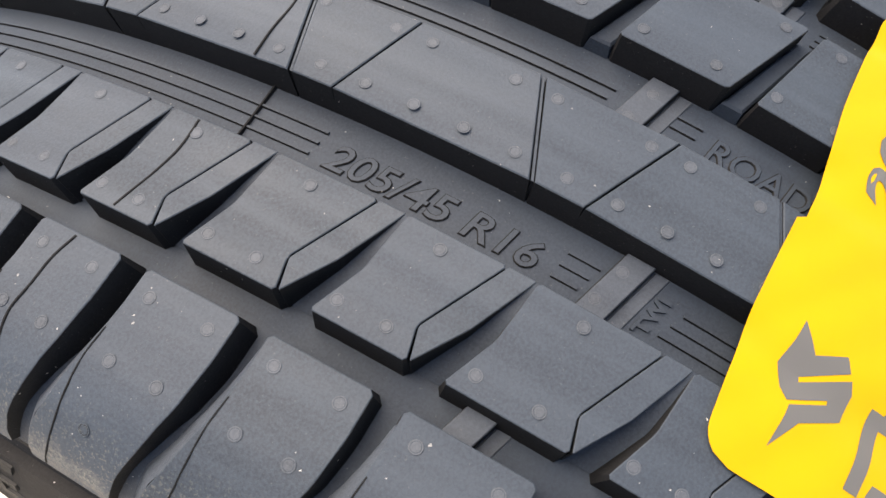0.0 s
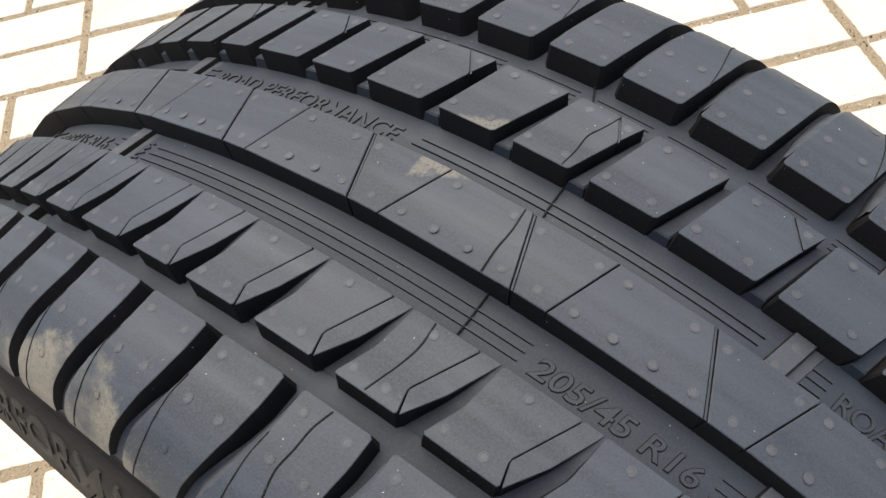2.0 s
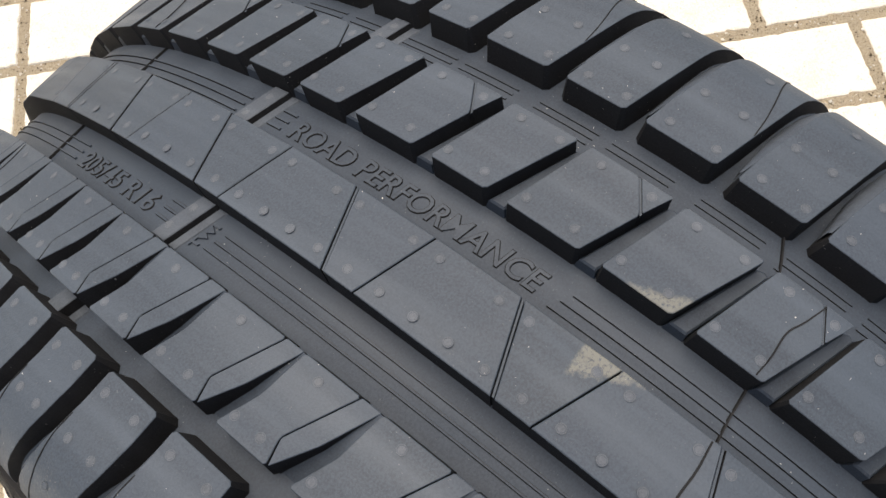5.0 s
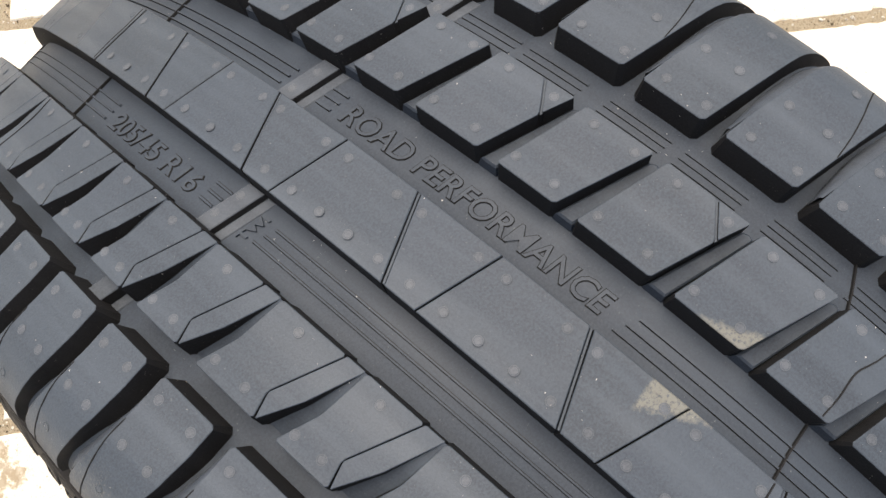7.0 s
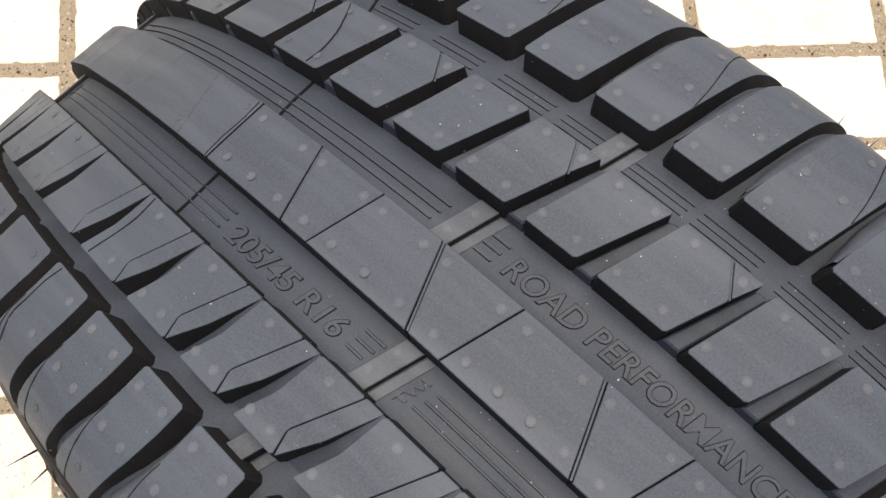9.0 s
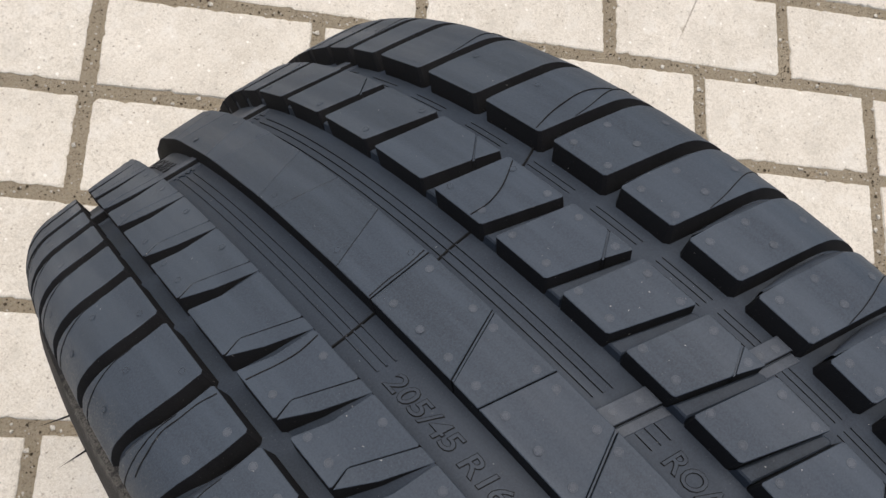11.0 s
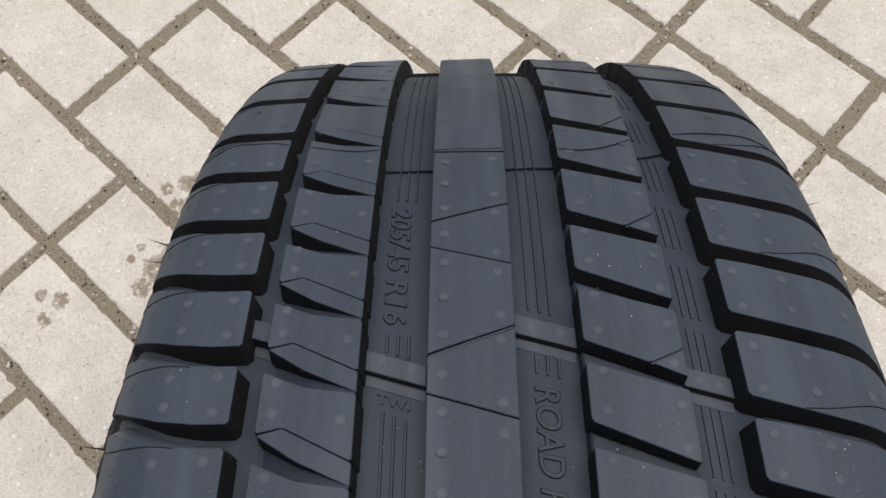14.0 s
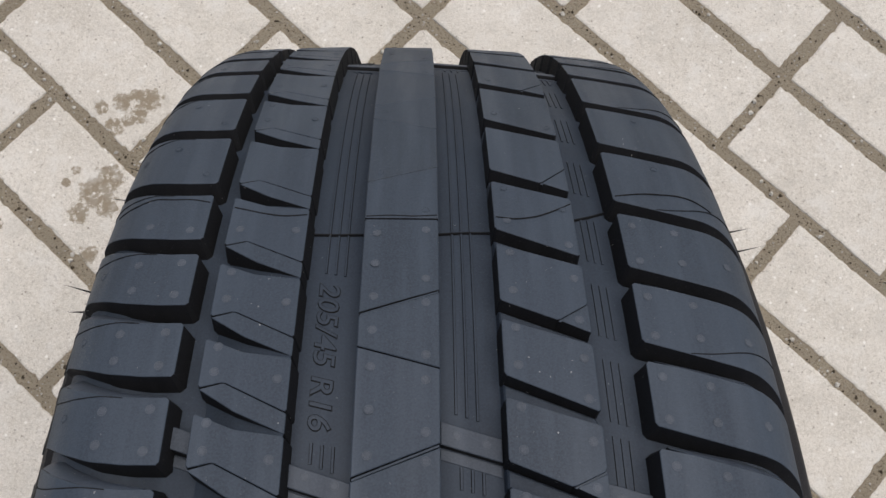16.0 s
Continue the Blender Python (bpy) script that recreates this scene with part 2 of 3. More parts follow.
def paver_material():
    m, nt, b = material("pale_concrete", 0.85, spec=0.3)
    geo = nt.nodes.new("ShaderNodeNewGeometry")
    info = nt.nodes.new("ShaderNodeObjectInfo")
    pos = geo.outputs["Position"]
    big = noise_of(nt, pos, 11, 5, 0.6)
    mid = noise_of(nt, pos, 110, 5, 0.7)
    fine = noise_of(nt, pos, 650, 3, 0.7)
    c = mix(nt, ramp(nt, big, 0.3, 0.7), (0.51, 0.472, 0.408, 1), (0.67, 0.630, 0.560, 1))
    c = mix(nt, mul(nt, info.outputs["Random"], 0.4), c, (0.64, 0.60, 0.525, 1))
    c = mix(nt, mul(nt, ramp(nt, mid, 0.54, 0.74), 0.55), c, (0.36, 0.325, 0.27, 1))
    pit = noise_of(nt, pos, 240, 2, 0.5)
    c = mix(nt, mul(nt, ramp(nt, pit, 0.66, 0.70), 0.5), c, (0.22, 0.19, 0.16, 1))
    c = mix(nt, mul(nt, ramp(nt, fine, 0.54, 0.64), 0.6), c, (0.70, 0.67, 0.61, 1))
    c = mix(nt, mul(nt, ramp(nt, fine, 0.34, 0.44, (1, 1, 1, 1), (0, 0, 0, 1)), 0.5), c, (0.28, 0.245, 0.20, 1))
    grainy = noise_of(nt, pos, 380, 2, 0.6)
    c = mix(nt, mul(nt, ramp(nt, grainy, 0.55, 0.68), 0.36), c, (0.74, 0.72, 0.67, 1))
    c = mix(nt, mul(nt, ramp(nt, grainy, 0.30, 0.43, (1, 1, 1, 1), (0, 0, 0, 1)), 0.32), c, (0.33, 0.305, 0.265, 1))
    speck = noise_of(nt, pos, 1500, 2, 0.7)
    c = mix(nt, mul(nt, ramp(nt, speck, 0.58, 0.66), 0.55), c, (0.80, 0.77, 0.71, 1))
    c = mix(nt, mul(nt, ramp(nt, speck, 0.32, 0.40, (1, 1, 1, 1), (0, 0, 0, 1)), 0.45), c, (0.25, 0.22, 0.18, 1))
    hole = nd(nt, "ShaderNodeTexVoronoi", Scale=95.0)
    nt.links.new(pos, hole.inputs["Vector"])
    c = mix(nt, mul(nt, ramp(nt, hole.outputs["Distance"], 0.075, 0.11, (1, 1, 1, 1), (0, 0, 0, 1)), 0.65), c, (0.17, 0.15, 0.12, 1))
    wet = ramp(nt, noise_of(nt, pos, 30, 5, 0.6), 0.715, 0.73)
    c = mix(nt, mul(nt, wet, 0.55), c, (0.27, 0.225, 0.165, 1))
    drops = ((-0.285, 0.404, 8), (-0.258, 0.408, 9), (-0.272, 0.412, 6), (-0.304, 0.399, 6), (-0.291, 0.380, 7), (-0.267, 0.393, 8), (-0.278, 0.386, 5), (-0.302, 0.312, 13), (-0.290, 0.328, 11),
             (-0.316, 0.293, 8), (-0.290, 0.299, 9), (-0.296, 0.318, 11), (-0.303, 0.252, 7), (-0.322, 0.335, 4), (-0.330, 0.322, 4), (-0.395, 0.280, 7), (-0.408, 0.260, 6), (-0.415, 0.285, 5))
    splash = patches(nt, pos, [(Vector((x, y, 0)), r * 1.5) for x, y, r in drops], 130)
    broken = ramp(nt, noise_of(nt, pos, 150, 4, 0.7), 0.34, 0.48)
    c = mix(nt, mul(nt, mul(nt, ramp(nt, splash, 0.2, 0.7), broken), 0.88), c, (0.225, 0.18, 0.12, 1))
    fleck = nd(nt, "ShaderNodeTexVoronoi", Scale=70.0)
    nt.links.new(pos, fleck.inputs["Vector"])
    c = mix(nt, mul(nt, ramp(nt, fleck.outputs["Distance"], 0.07, 0.13, (1, 1, 1, 1), (0, 0, 0, 1)), 0.7), c, (0.84, 0.82, 0.77, 1))
    pale = noise_of(nt, pos, 34, 4, 0.65)
    c = mix(nt, mul(nt, ramp(nt, pale, 0.52, 0.66), 0.4), c, (0.68, 0.665, 0.62, 1))
    c = mix(nt, mul(nt, ramp(nt, pale, 0.34, 0.46, (1, 1, 1, 1), (0, 0, 0, 1)), 0.3), c, (0.45, 0.43, 0.385, 1))
    nt.links.new(c, b.inputs["Base Color"])
    bump(nt, b, mul(nt, mid, mul(nt, speck, 0.35), "ADD"), 0.55, 0.002)
    return m


def sand_material():
    m, nt, b = material("joint_sand", 0.9, spec=0.2)
    geo = nt.nodes.new("ShaderNodeNewGeometry")
    pos = geo.outputs["Position"]
    n = noise_of(nt, pos, 420, 4, 0.75)
    big = noise_of(nt, pos, 14, 4)
    c = mix(nt, big, (0.37, 0.308, 0.222, 1), (0.52, 0.445, 0.330, 1))
    c = mix(nt, ramp(nt, n, 0.55, 0.68), c, (0.50, 0.45, 0.36, 1))
    c = mix(nt, ramp(nt, n, 0.34, 0.45, (1, 1, 1, 1), (0, 0, 0, 1)), c, (0.13, 0.102, 0.068, 1))
    c = mix(nt, mul(nt, ramp(nt, noise_of(nt, pos, 150, 4, 0.7), 0.30, 0.42, (1, 1, 1, 1), (0, 0, 0, 1)), 0.45), c, (0.21, 0.175, 0.13, 1))
    c = mix(nt, mul(nt, ramp(nt, noise_of(nt, pos, 190, 3, 0.7), 0.62, 0.70), 0.6), c, (0.50, 0.455, 0.37, 1))
    # farther off the same paving goes on as a surface
    turn = nd(nt, "ShaderNodeMapping")
    turn.inputs["Rotation"].default_value = (0, 0, radians(42.6))
    nt.links.new(pos, turn.inputs["Vector"])
    brick = nd(nt, "ShaderNodeTexBrick", Scale=1.0, Mortar_Size=0.0065, Mortar_Smooth=0.2, Brick_Width=0.205, Row_Height=0.1022)
    brick.inputs["Color1"].default_value, brick.inputs["Color2"].default_value = (0.53, 0.49, 0.42, 1), (0.62, 0.58, 0.50, 1)
    nt.links.new(c, brick.inputs["Mortar"])
    nt.links.new(turn.outputs[0], brick.inputs["Vector"])
    away = nt.nodes.new("ShaderNodeVectorMath")
    away.operation = "DISTANCE"
    away.inputs[1].default_value = (0.1, 0.15, 0)
    nt.links.new(pos, away.inputs[0])
    c = mix(nt, mul(nt, away.outputs["Value"], 3.9, "GREATER_THAN"), c, brick.outputs["Color"])
    nt.links.new(c, b.inputs["Base Color"])
    bump(nt, b, n, 1.0, 0.006)
    return m


M_PAVER, M_SAND = paver_material(), sand_material()


def finish(bm, name, mat, parent=None, angle=35, label=""):
    me = bpy.data.meshes.new(name)
    bm.to_mesh(me)
    bm.free()
    me.materials.append(mat)
    for p in me.polygons:
        p.use_smooth = True
    me.set_sharp_from_angle(angle=radians(angle))
    ob = new(name, me)
    ob.parent = parent
    if label:
        tagged(ob, label=label)
    return ob


# ---- the tyre ----
tyre = new("car_tyre")
tyre.empty_display_size = 0.05
tagged(tyre, label="new black car tyre standing upright on pale paving", category="tyre")


def revolve(outline, steps, name, mat, a0=0.0, a1=360.0, label=""):
    """A ring from an outline of (lateral mm, radius mm)."""
    bm = bmesh.new()
    full = a1 - a0 >= 359.9
    rings = []
    for k in range(steps if full else steps + 1):
        a = radians(a0 + (a1 - a0) * k / steps)
        rings.append([bm.verts.new((x * S, r * S * math.sin(a), RT + r * S * math.cos(a))) for x, r in outline])
    for k in range(steps):
        p, q = rings[k], rings[(k + 1) % len(rings)]
        for i in range(len(outline) - 1):
            bm.faces.new((p[i], p[i + 1], q[i + 1], q[i]))
    bmesh.ops.recalc_face_normals(bm, faces=bm.faces)
    return finish(bm, name, mat, tyre, 40, label)


GROOVE = 7.2
UEND = 101.0


def floor_depth(u):
    a = abs(u - CX)
    if a < 62:
        return GROOVE
    return GROOVE - (GROOVE - 1.0) * min(1, (a - 62) / (UEND - CX - 62 - 1))


floor_line = []
for k in range(81):
    u = CX - (UEND - CX) + 2 * (UEND - CX) * k / 80
    n, (x, r), d = slope(u), section(u), floor_depth(u)
    floor_line.append((x - n.x * d, r - n.y * d))
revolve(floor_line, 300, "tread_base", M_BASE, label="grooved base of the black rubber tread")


def side_outline(s):
    """Sidewall from the tread's edge to the bead, with rings and a protecting rib."""
    x0, r0 = floor_line[-1] if s > 0 else floor_line[0]
    x0 = abs(x0 - CX)
    pts = [(x0, r0), (x0 + 0.5, r0 - 1.4), (x0 - 0.1, r0 - 2.6), (x0 + 1.6, r0 - 4.2), (91.5, 247), (94.5, 242), (97.0, 235), (98.2, 229), (99.0, 227.5),
           (99.2, 224), (98.2, 222), (96.0, 212), (93.5, 204), (93.0, 201.8), (94.0, 200.5), (93.8, 197.5), (90.5, 195),
           (86, 191), (83, 188.5), (78, 188), (74, 189), (73, 194), (77, 202), (84, 214), (89.5, 226), (88, 238), (80, 248), (66, 254), (38, 256), (0, 256.5)]
    lean = 5.0 if s > 0 else -2.5
    return [(CX + s * (x + (lean if 3 < i < 25 else 0.0)), r) for i, (x, r) in enumerate(pts)]


for s in (-1, 1):
    revolve(side_outline(s), 180, "sidewall", M_SIDE, label="black rubber sidewall with raised rings and lettering")


def offset(poly, d):
    """A polygon moved inwards by d (outwards if negative)."""
    n, out = len(poly), []
    area = sum(poly[i][0] * poly[(i + 1) % n][1] - poly[(i + 1) % n][0] * poly[i][1] for i in range(n))
    sg = 1 if area > 0 else -1
    for i in range(n):
        p0, p1, p2 = Vector(poly[i - 1]), Vector(poly[i]), Vector(poly[(i + 1) % n])
        e1, e2 = (p1 - p0).normalized(), (p2 - p1).normalized()
        n1, n2 = Vector((-e1.y, e1.x)) * sg, Vector((-e2.y, e2.x)) * sg
        k = 1 + n1.dot(n2)
        out.append(tuple(p1 + (n1 + n2) * d / max(k, 0.35)))
    return out


def corner_cut(poly, d):
    """Small chamfers on a polygon's corners."""
    n, out = len(poly), []
    for i in range(n):
        p0, p1, p2 = Vector(poly[i - 1]), Vector(poly[i]), Vector(poly[(i + 1) % n])
        for q in (p0, p2):
            e = q - p1
            out.append(tuple(p1 + e.normalized() * min(d, e.length * 0.4)))
    return out


def raise_block(poly, depth, cuts, edge=0.16, draft=0.35, chamfer=0.5, mat=None, name="tread_block", top=0.0, label="", wall=None):
    """A tread block: poly in (u mm, degrees); walls run down to the groove's floor."""
    flat = [(u, th * DEG) for u, th in poly]
    if chamfer:
        flat = corner_cut(flat, chamfer)
    rings = [(offset(flat, edge), top), (flat, top + edge), (offset(flat, -draft), depth + 0.6)]
    bm = bmesh.new()
    vr = [[bm.verts.new((p[0], p[1], z)) for p in ring] for ring, z in rings]
    bm.faces.new(vr[0])
    n = len(flat)
    for k, (a, b) in enumerate(zip(vr, vr[1:])):
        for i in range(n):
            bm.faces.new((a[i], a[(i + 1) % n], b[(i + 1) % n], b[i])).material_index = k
    for c in cuts:
        bmesh.ops.bisect_plane(bm, geom=bm.verts[:] + bm.edges[:] + bm.faces[:], plane_co=(c, 0, 0), plane_no=(1, 0, 0))
    for v in bm.verts:
        u, th, z = v.co.x, v.co.y / DEG, v.co.z
        if abs(u - CX) > 62:
            z = min(z, top + (z - top) * (floor_depth(u) + 0.6) / (GROOVE + 0.6))
        v.co = on(u, th, z)
    bmesh.ops.recalc_face_normals(bm, faces=bm.faces)
    ob = finish(bm, name, mat or M_TREAD, tyre, 14, label)
    # Walls default to the near-black rubber, their shade painted in.
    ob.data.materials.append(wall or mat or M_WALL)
    return ob


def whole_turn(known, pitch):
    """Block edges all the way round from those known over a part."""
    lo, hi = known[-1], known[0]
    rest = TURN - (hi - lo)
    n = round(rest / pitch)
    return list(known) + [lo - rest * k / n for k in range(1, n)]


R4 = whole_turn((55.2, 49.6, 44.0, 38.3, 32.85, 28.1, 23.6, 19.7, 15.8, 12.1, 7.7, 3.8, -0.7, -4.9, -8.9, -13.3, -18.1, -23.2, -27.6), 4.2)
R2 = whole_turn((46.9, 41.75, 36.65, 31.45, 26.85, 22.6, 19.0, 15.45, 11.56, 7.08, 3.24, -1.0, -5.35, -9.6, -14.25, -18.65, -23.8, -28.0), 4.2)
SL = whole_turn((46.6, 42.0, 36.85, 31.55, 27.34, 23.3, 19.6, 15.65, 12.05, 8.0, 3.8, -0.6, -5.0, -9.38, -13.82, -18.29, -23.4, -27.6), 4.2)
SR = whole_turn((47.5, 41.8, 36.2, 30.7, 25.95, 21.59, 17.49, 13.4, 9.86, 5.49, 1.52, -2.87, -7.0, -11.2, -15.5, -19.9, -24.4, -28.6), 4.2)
dots = {k: [] for k in ("middle", "inner", "outer", "left", "right", "bars")}
PERIOD = 37.95


def pairs(edges):
    for i in range(len(edges)):
        far = edges[i - 1] + (TURN if i == 0 else 0)
        yield i, far, edges[i]


# outer rib: slanted blocks; every second one has a sipe across its near corner
for i, far, near in pairs(R4):
    f = far - 1.05
    quad = [(24.3, near), (45.7, near - 1.68), (45.7, far - 1.68 - 0.62), (24.3, f)]
    if i % 2 == 0:
        a, b = (38.4, near - 1.06), (45.7, near - 1.68 + (f - near) * 0.44)
        raise_block([(24.3, near), (38.1, near - 1.045), (45.7, b[1] + 0.08), (45.7, far - 2.3), (24.3, f)], GROOVE, (), chamfer=0.5, name="outer_rib_block")
        raise_block([(38.1, near - 1.06), (38.8, near - 1.1), (45.7, b[1] - 0.04), (45.7, b[1] + 0.08)], GROOVE, (), chamfer=0, edge=0.05, draft=0.03, name="sipe_floor", top=0.5)
        raise_block([(38.75, near - 1.09), (45.7, near - 1.68), (45.7, b[1] - 0.05)], GROOVE, (), chamfer=0.3, edge=0.1, name="outer_rib_corner")
    else:
        raise_block(quad, GROOVE, (), chamfer=0.6, name="outer_rib_block")
    w = f - near
    dots["outer"] += [(27.7, near + 0.17 * w), (27.7, near + 0.84 * w), (43.2, near - 1.5 + 0.15 * w), (43.2, near - 1.5 + 0.84 * w)]

# inner rib: blocks parted by tapering slots, each with a kinked sipe
for i, far, near in pairs(R2):
    f = far - 1.12
    raise_block([(-44.6, near + 0.05), (-39.0, near + 0.30), (-24.2, near - 1.13), (-24.2, far - 2.16), (-35.4, far - 1.86), (-44.6, f)], GROOVE, (), draft=0.8, chamfer=0.6, name="inner_rib_block")
    raise_block([(-44.3, near - 0.03), (-39.0, near + 0.25), (-24.2, near - 1.18), (-24.2, near - 2.10), (-35.8, near - 1.08)], GROOVE, (), chamfer=0.25, name="inner_rib_strip")
    w = f - near
    dots["inner"] += [(-41.4, near + 0.32 * w), (-41.4, near + 0.82 * w), (-27.0, near - 0.95 + 0.55 * w)]

# middle rib, cut by thin sipes that lean to and fro
SIPES = ((9, 32.9, 31.5), (0, 28.62, 28.6), (1, 24.02, 22.71), (2, 19.95, 21.0), (1, 16.45, 15.0), (2, 12.16, 13.25), (1, 8.15, 6.76), (2, 3.94, 5.11), (1, -0.26, -1.61), (2, -4.70, -3.30),
         (1, -9.04, -10.21), (2, -13.19, -11.88), (1, -17.74, -19.13), (2, -22.64, -20.92), (1, -26.3, -27.7))
sip = [(a, b) for _, a, b in SIPES]
a = 36.8
while a < TURN - 32:
    sip.insert(0, (a, a + 1.15))
    sip.insert(0, (a + 4.3, a + 2.9))
    a += 8.35
for i in range(len(sip)):
    (fr, fl), (nr, nl) = (sip[i - 1] if i else (sip[-1][0] + TURN, sip[-1][1] + TURN)), sip[i]
    # sipes that lean one way are broad and shallow, the others mere cuts
    g0, g1 = ((0.018 if a_ > 30 else 0.10 if a_ > b_ else 0.035) for a_, b_ in ((nr, nl), (fr, fl)))
    raise_block([(-9.5, nl + g0), (9.6, nr + g0), (9.6, fr - g1), (-9.5, fl - g1)], GROOVE, (-3, 3), chamfer=0, edge=0.2, name="middle_rib_segment")
    if nl < nr < 30:
        raise_block([(-9.3, nl - 0.055), (9.4, nr - 0.055), (9.4, nr + 0.055), (-9.3, nl + 0.055)], GROOVE, (-3, 3), chamfer=0, edge=0.08, draft=0.05, name="sipe_floor", top=0.45)
    wr, wl_ = fr - nr, fl - nl
    k = max(2, round(wl_ / 1.75))
    dots["middle"] += [(-6.2, nl + wl_ * (j + 0.5) / k) for j in range(k)] if wl_ > 3 else [(-6.2, nl + wl_ * 0.5)]
    k = 4 if wr > 5 else 2
    dots["middle"] += [(6.4, nr + wr * (0.16 + 0.68 * j / (k - 1))) for j in range(k)]

def bevel(f, bend, side):
    """A slope from a shoulder block's far edge down into the slot, wider outwards."""
    bm = bmesh.new()
    row = []
    for j in range(11):
        u = -53.0 - 3.6 * j if side < 0 else 60.0 + 3.9 * j
        k = min(1.0, (abs(u) - (52.5 if side < 0 else 59.5)) / 14) * min(1.0, ((91.5 if side < 0 else 101.0) - abs(u)) / 5)
        row.append([bm.verts.new(on(u, f + bend(u) + o, d)) for o, d in ((-0.03, 0.10), (0.03 + 0.16 * k, 0.5 + 0.6 * k), (0.06 + 0.46 * k, 0.9 + 2.4 * k), (0.06 + 0.49 * k, 5.5 if abs(u) < 80 else 3.0))])
    for p, q in zip(row, row[1:]):
        for j in range(3):
            bm.faces.new((p[j], q[j], q[j + 1], p[j + 1]))
    bmesh.ops.recalc_face_normals(bm, faces=bm.faces)
    bm.faces.ensure_lookup_table()
    if bm.faces[0].normal.dot(bm.faces[0].calc_center_median() - Vector((0, 0, RT))) < 0:
        bmesh.ops.reverse_faces(bm, faces=bm.faces)
    return finish(bm, "shoulder_bevel", M_BAR, tyre, 60)


# shoulders: long blocks that wrap round to the sidewall, each with a curved sipe
CUTS_R = [78 + k * 2.0 for k in range(12)]
for i, far, near in pairs(SR):
    def lean(u, big=1.0):
        k = max(0, u - 57.6)
        return -0.050 * k - 0.05 * max(0, k - 30)
    f = far - 1.0
    us = (57.8, 66, 74, 82, 86, 90, 94, 97, 100.6)
    low = [(u, near + lean(u)) for u in us]
    up = [(u, f + lean(u) + 0.12 * (u > 60)) for u in us[::-1]]
    raise_block(low + up, GROOVE, CUTS_R, draft=0.9, chamfer=0.7, name="shoulder_block")
    bevel(f + 0.12, lean, 1)
    w = f - near
    dots["right"] += [(61.2, near + 0.15 * w + lean(61)), (61.2, near + 0.8 * w + lean(61)), (72.4, near + 0.3 * w + lean(72)), (72.4, near + 0.85 * w + lean(72)), (85, near + 0.5 * w + lean(85))]
CUTS_L = [-57 - k * 4.2 for k in range(10)]
for i, far, near in pairs(SL):
    def sway(u):
        k = max(0, -u - 50.5)
        return 0.000054 * min(k, 27) ** 3 + 0.055 * max(0, k - 27)
    f = far - 0.98
    us = (-50.4, -58, -66, -74, -81, -86.5, -91.0)
    low = [(u, near + sway(u)) for u in us]
    up = [(u, f + sway(u)) for u in us[::-1]]
    raise_block(low + up, GROOVE, CUTS_L, draft=0.9, chamfer=0.7, name="shoulder_block")
    bevel(f, sway, -1)
    w = f - near
    dots["left"] += [(-54.3, near + 0.2 * w + sway(-54)), (-54.3, near + 0.82 * w + sway(-54)), (-65, near + 0.25 * w + sway(-65)), (-65, near + 0.75 * w + sway(-65)), (-76, near + 0.5 * w + sway(-76))]


# round marks left by the mould's vents
def vent_marks(name, places, rad=1.05):
    bm = bmesh.new()
    for u, th in places:
        rings = []
        for rr, z in ((rad * 0.70, -0.06), (rad * 0.74, 0.03), (rad * 0.86, 0.03), (rad * 0.90, -0.07), (rad * 1.0, -0.07), (rad * 1.06, 0.05)):
            rings.append([bm.verts.new(on(u + rr * math.cos(k * math.pi / 7), th + rr * math.sin(k * math.pi / 7) / DEG, z)) for k in range(14)])
        bm.faces.new(rings[0])
        for p, q in zip(rings, rings[1:]):
            for k in range(14):
                bm.faces.new((p[k], p[(k + 1) % 14], q[(k + 1) % 14], q[k]))
    bmesh.ops.recalc_face_normals(bm, faces=bm.faces)
    ob = finish(bm, name, M_MARK, tyre, 14, "small round vent marks on the tread")
    return tagged(ob, kind="stuff")


bm = bmesh.new()
rings = [[bm.verts.new((rr * S * math.cos(k * math.pi / 8), rr * S * math.sin(k * math.pi / 8), z * S)) for k in range(16)] for rr, z in ((0.74, 0.012), (0.80, -0.025), (0.87, -0.025), (0.92, 0.016), (1.04, 0.016), (1.12, -0.03))]
bm.faces.new(rings[0])
for i, (p, q) in enumerate(zip(rings, rings[1:])):
    for k in range(16):
        bm.faces.new((p[k], q[k], q[(k + 1) % 16], p[(k + 1) % 16])).material_index = 1 if i == 1 else 0
bmesh.ops.recalc_face_normals(bm, faces=bm.faces)
disc = bpy.data.meshes.new("vent_mark")
bm.to_mesh(disc)
bm.free()
disc.materials.append(M_MARK)
disc.materials.append(M_TREAD)
pit = disc.copy()
pit.name = "vent_pit"
pit.materials[0] = M_TREAD
# Ring groove near-black, the shade inside it put into the colour.
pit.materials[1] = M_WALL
few = random.Random(9)
for n in range(0, 2):
    o = PERIOD * (n - 1)
    for u, th in ((-19.8, 15.4), (-13.4, 15.0), (13.6, 17.2), (20.2, 16.8), (49.8, 14.55), (54.0, 14.3)):
        dots["bars"].append((u, th + o))
beyond = []
for k, places in dots.items():
    for u, th in places:
        if th > 29.3 and k != "bars" and few.random() > 0.3:
            continue
        if not -34 < th < 46:
            beyond.append((u, th))
            continue
        n = (on(u, th, -1) - on(u, th)).normalized()
        e = (on(u + 0.1, th) - on(u, th)).normalized()
        m = Matrix((e, n.cross(e), n)).transposed().to_4x4()
        m.translation = on(u, th, GROOVE - 1.7 if k == "bars" else 0.0)
        ob = new("vent_mark", pit if th > 29.3 or u < -72 else disc)
        ob.parent = tyre
        ob.matrix_local = m
vent_marks("vent_marking", beyond)


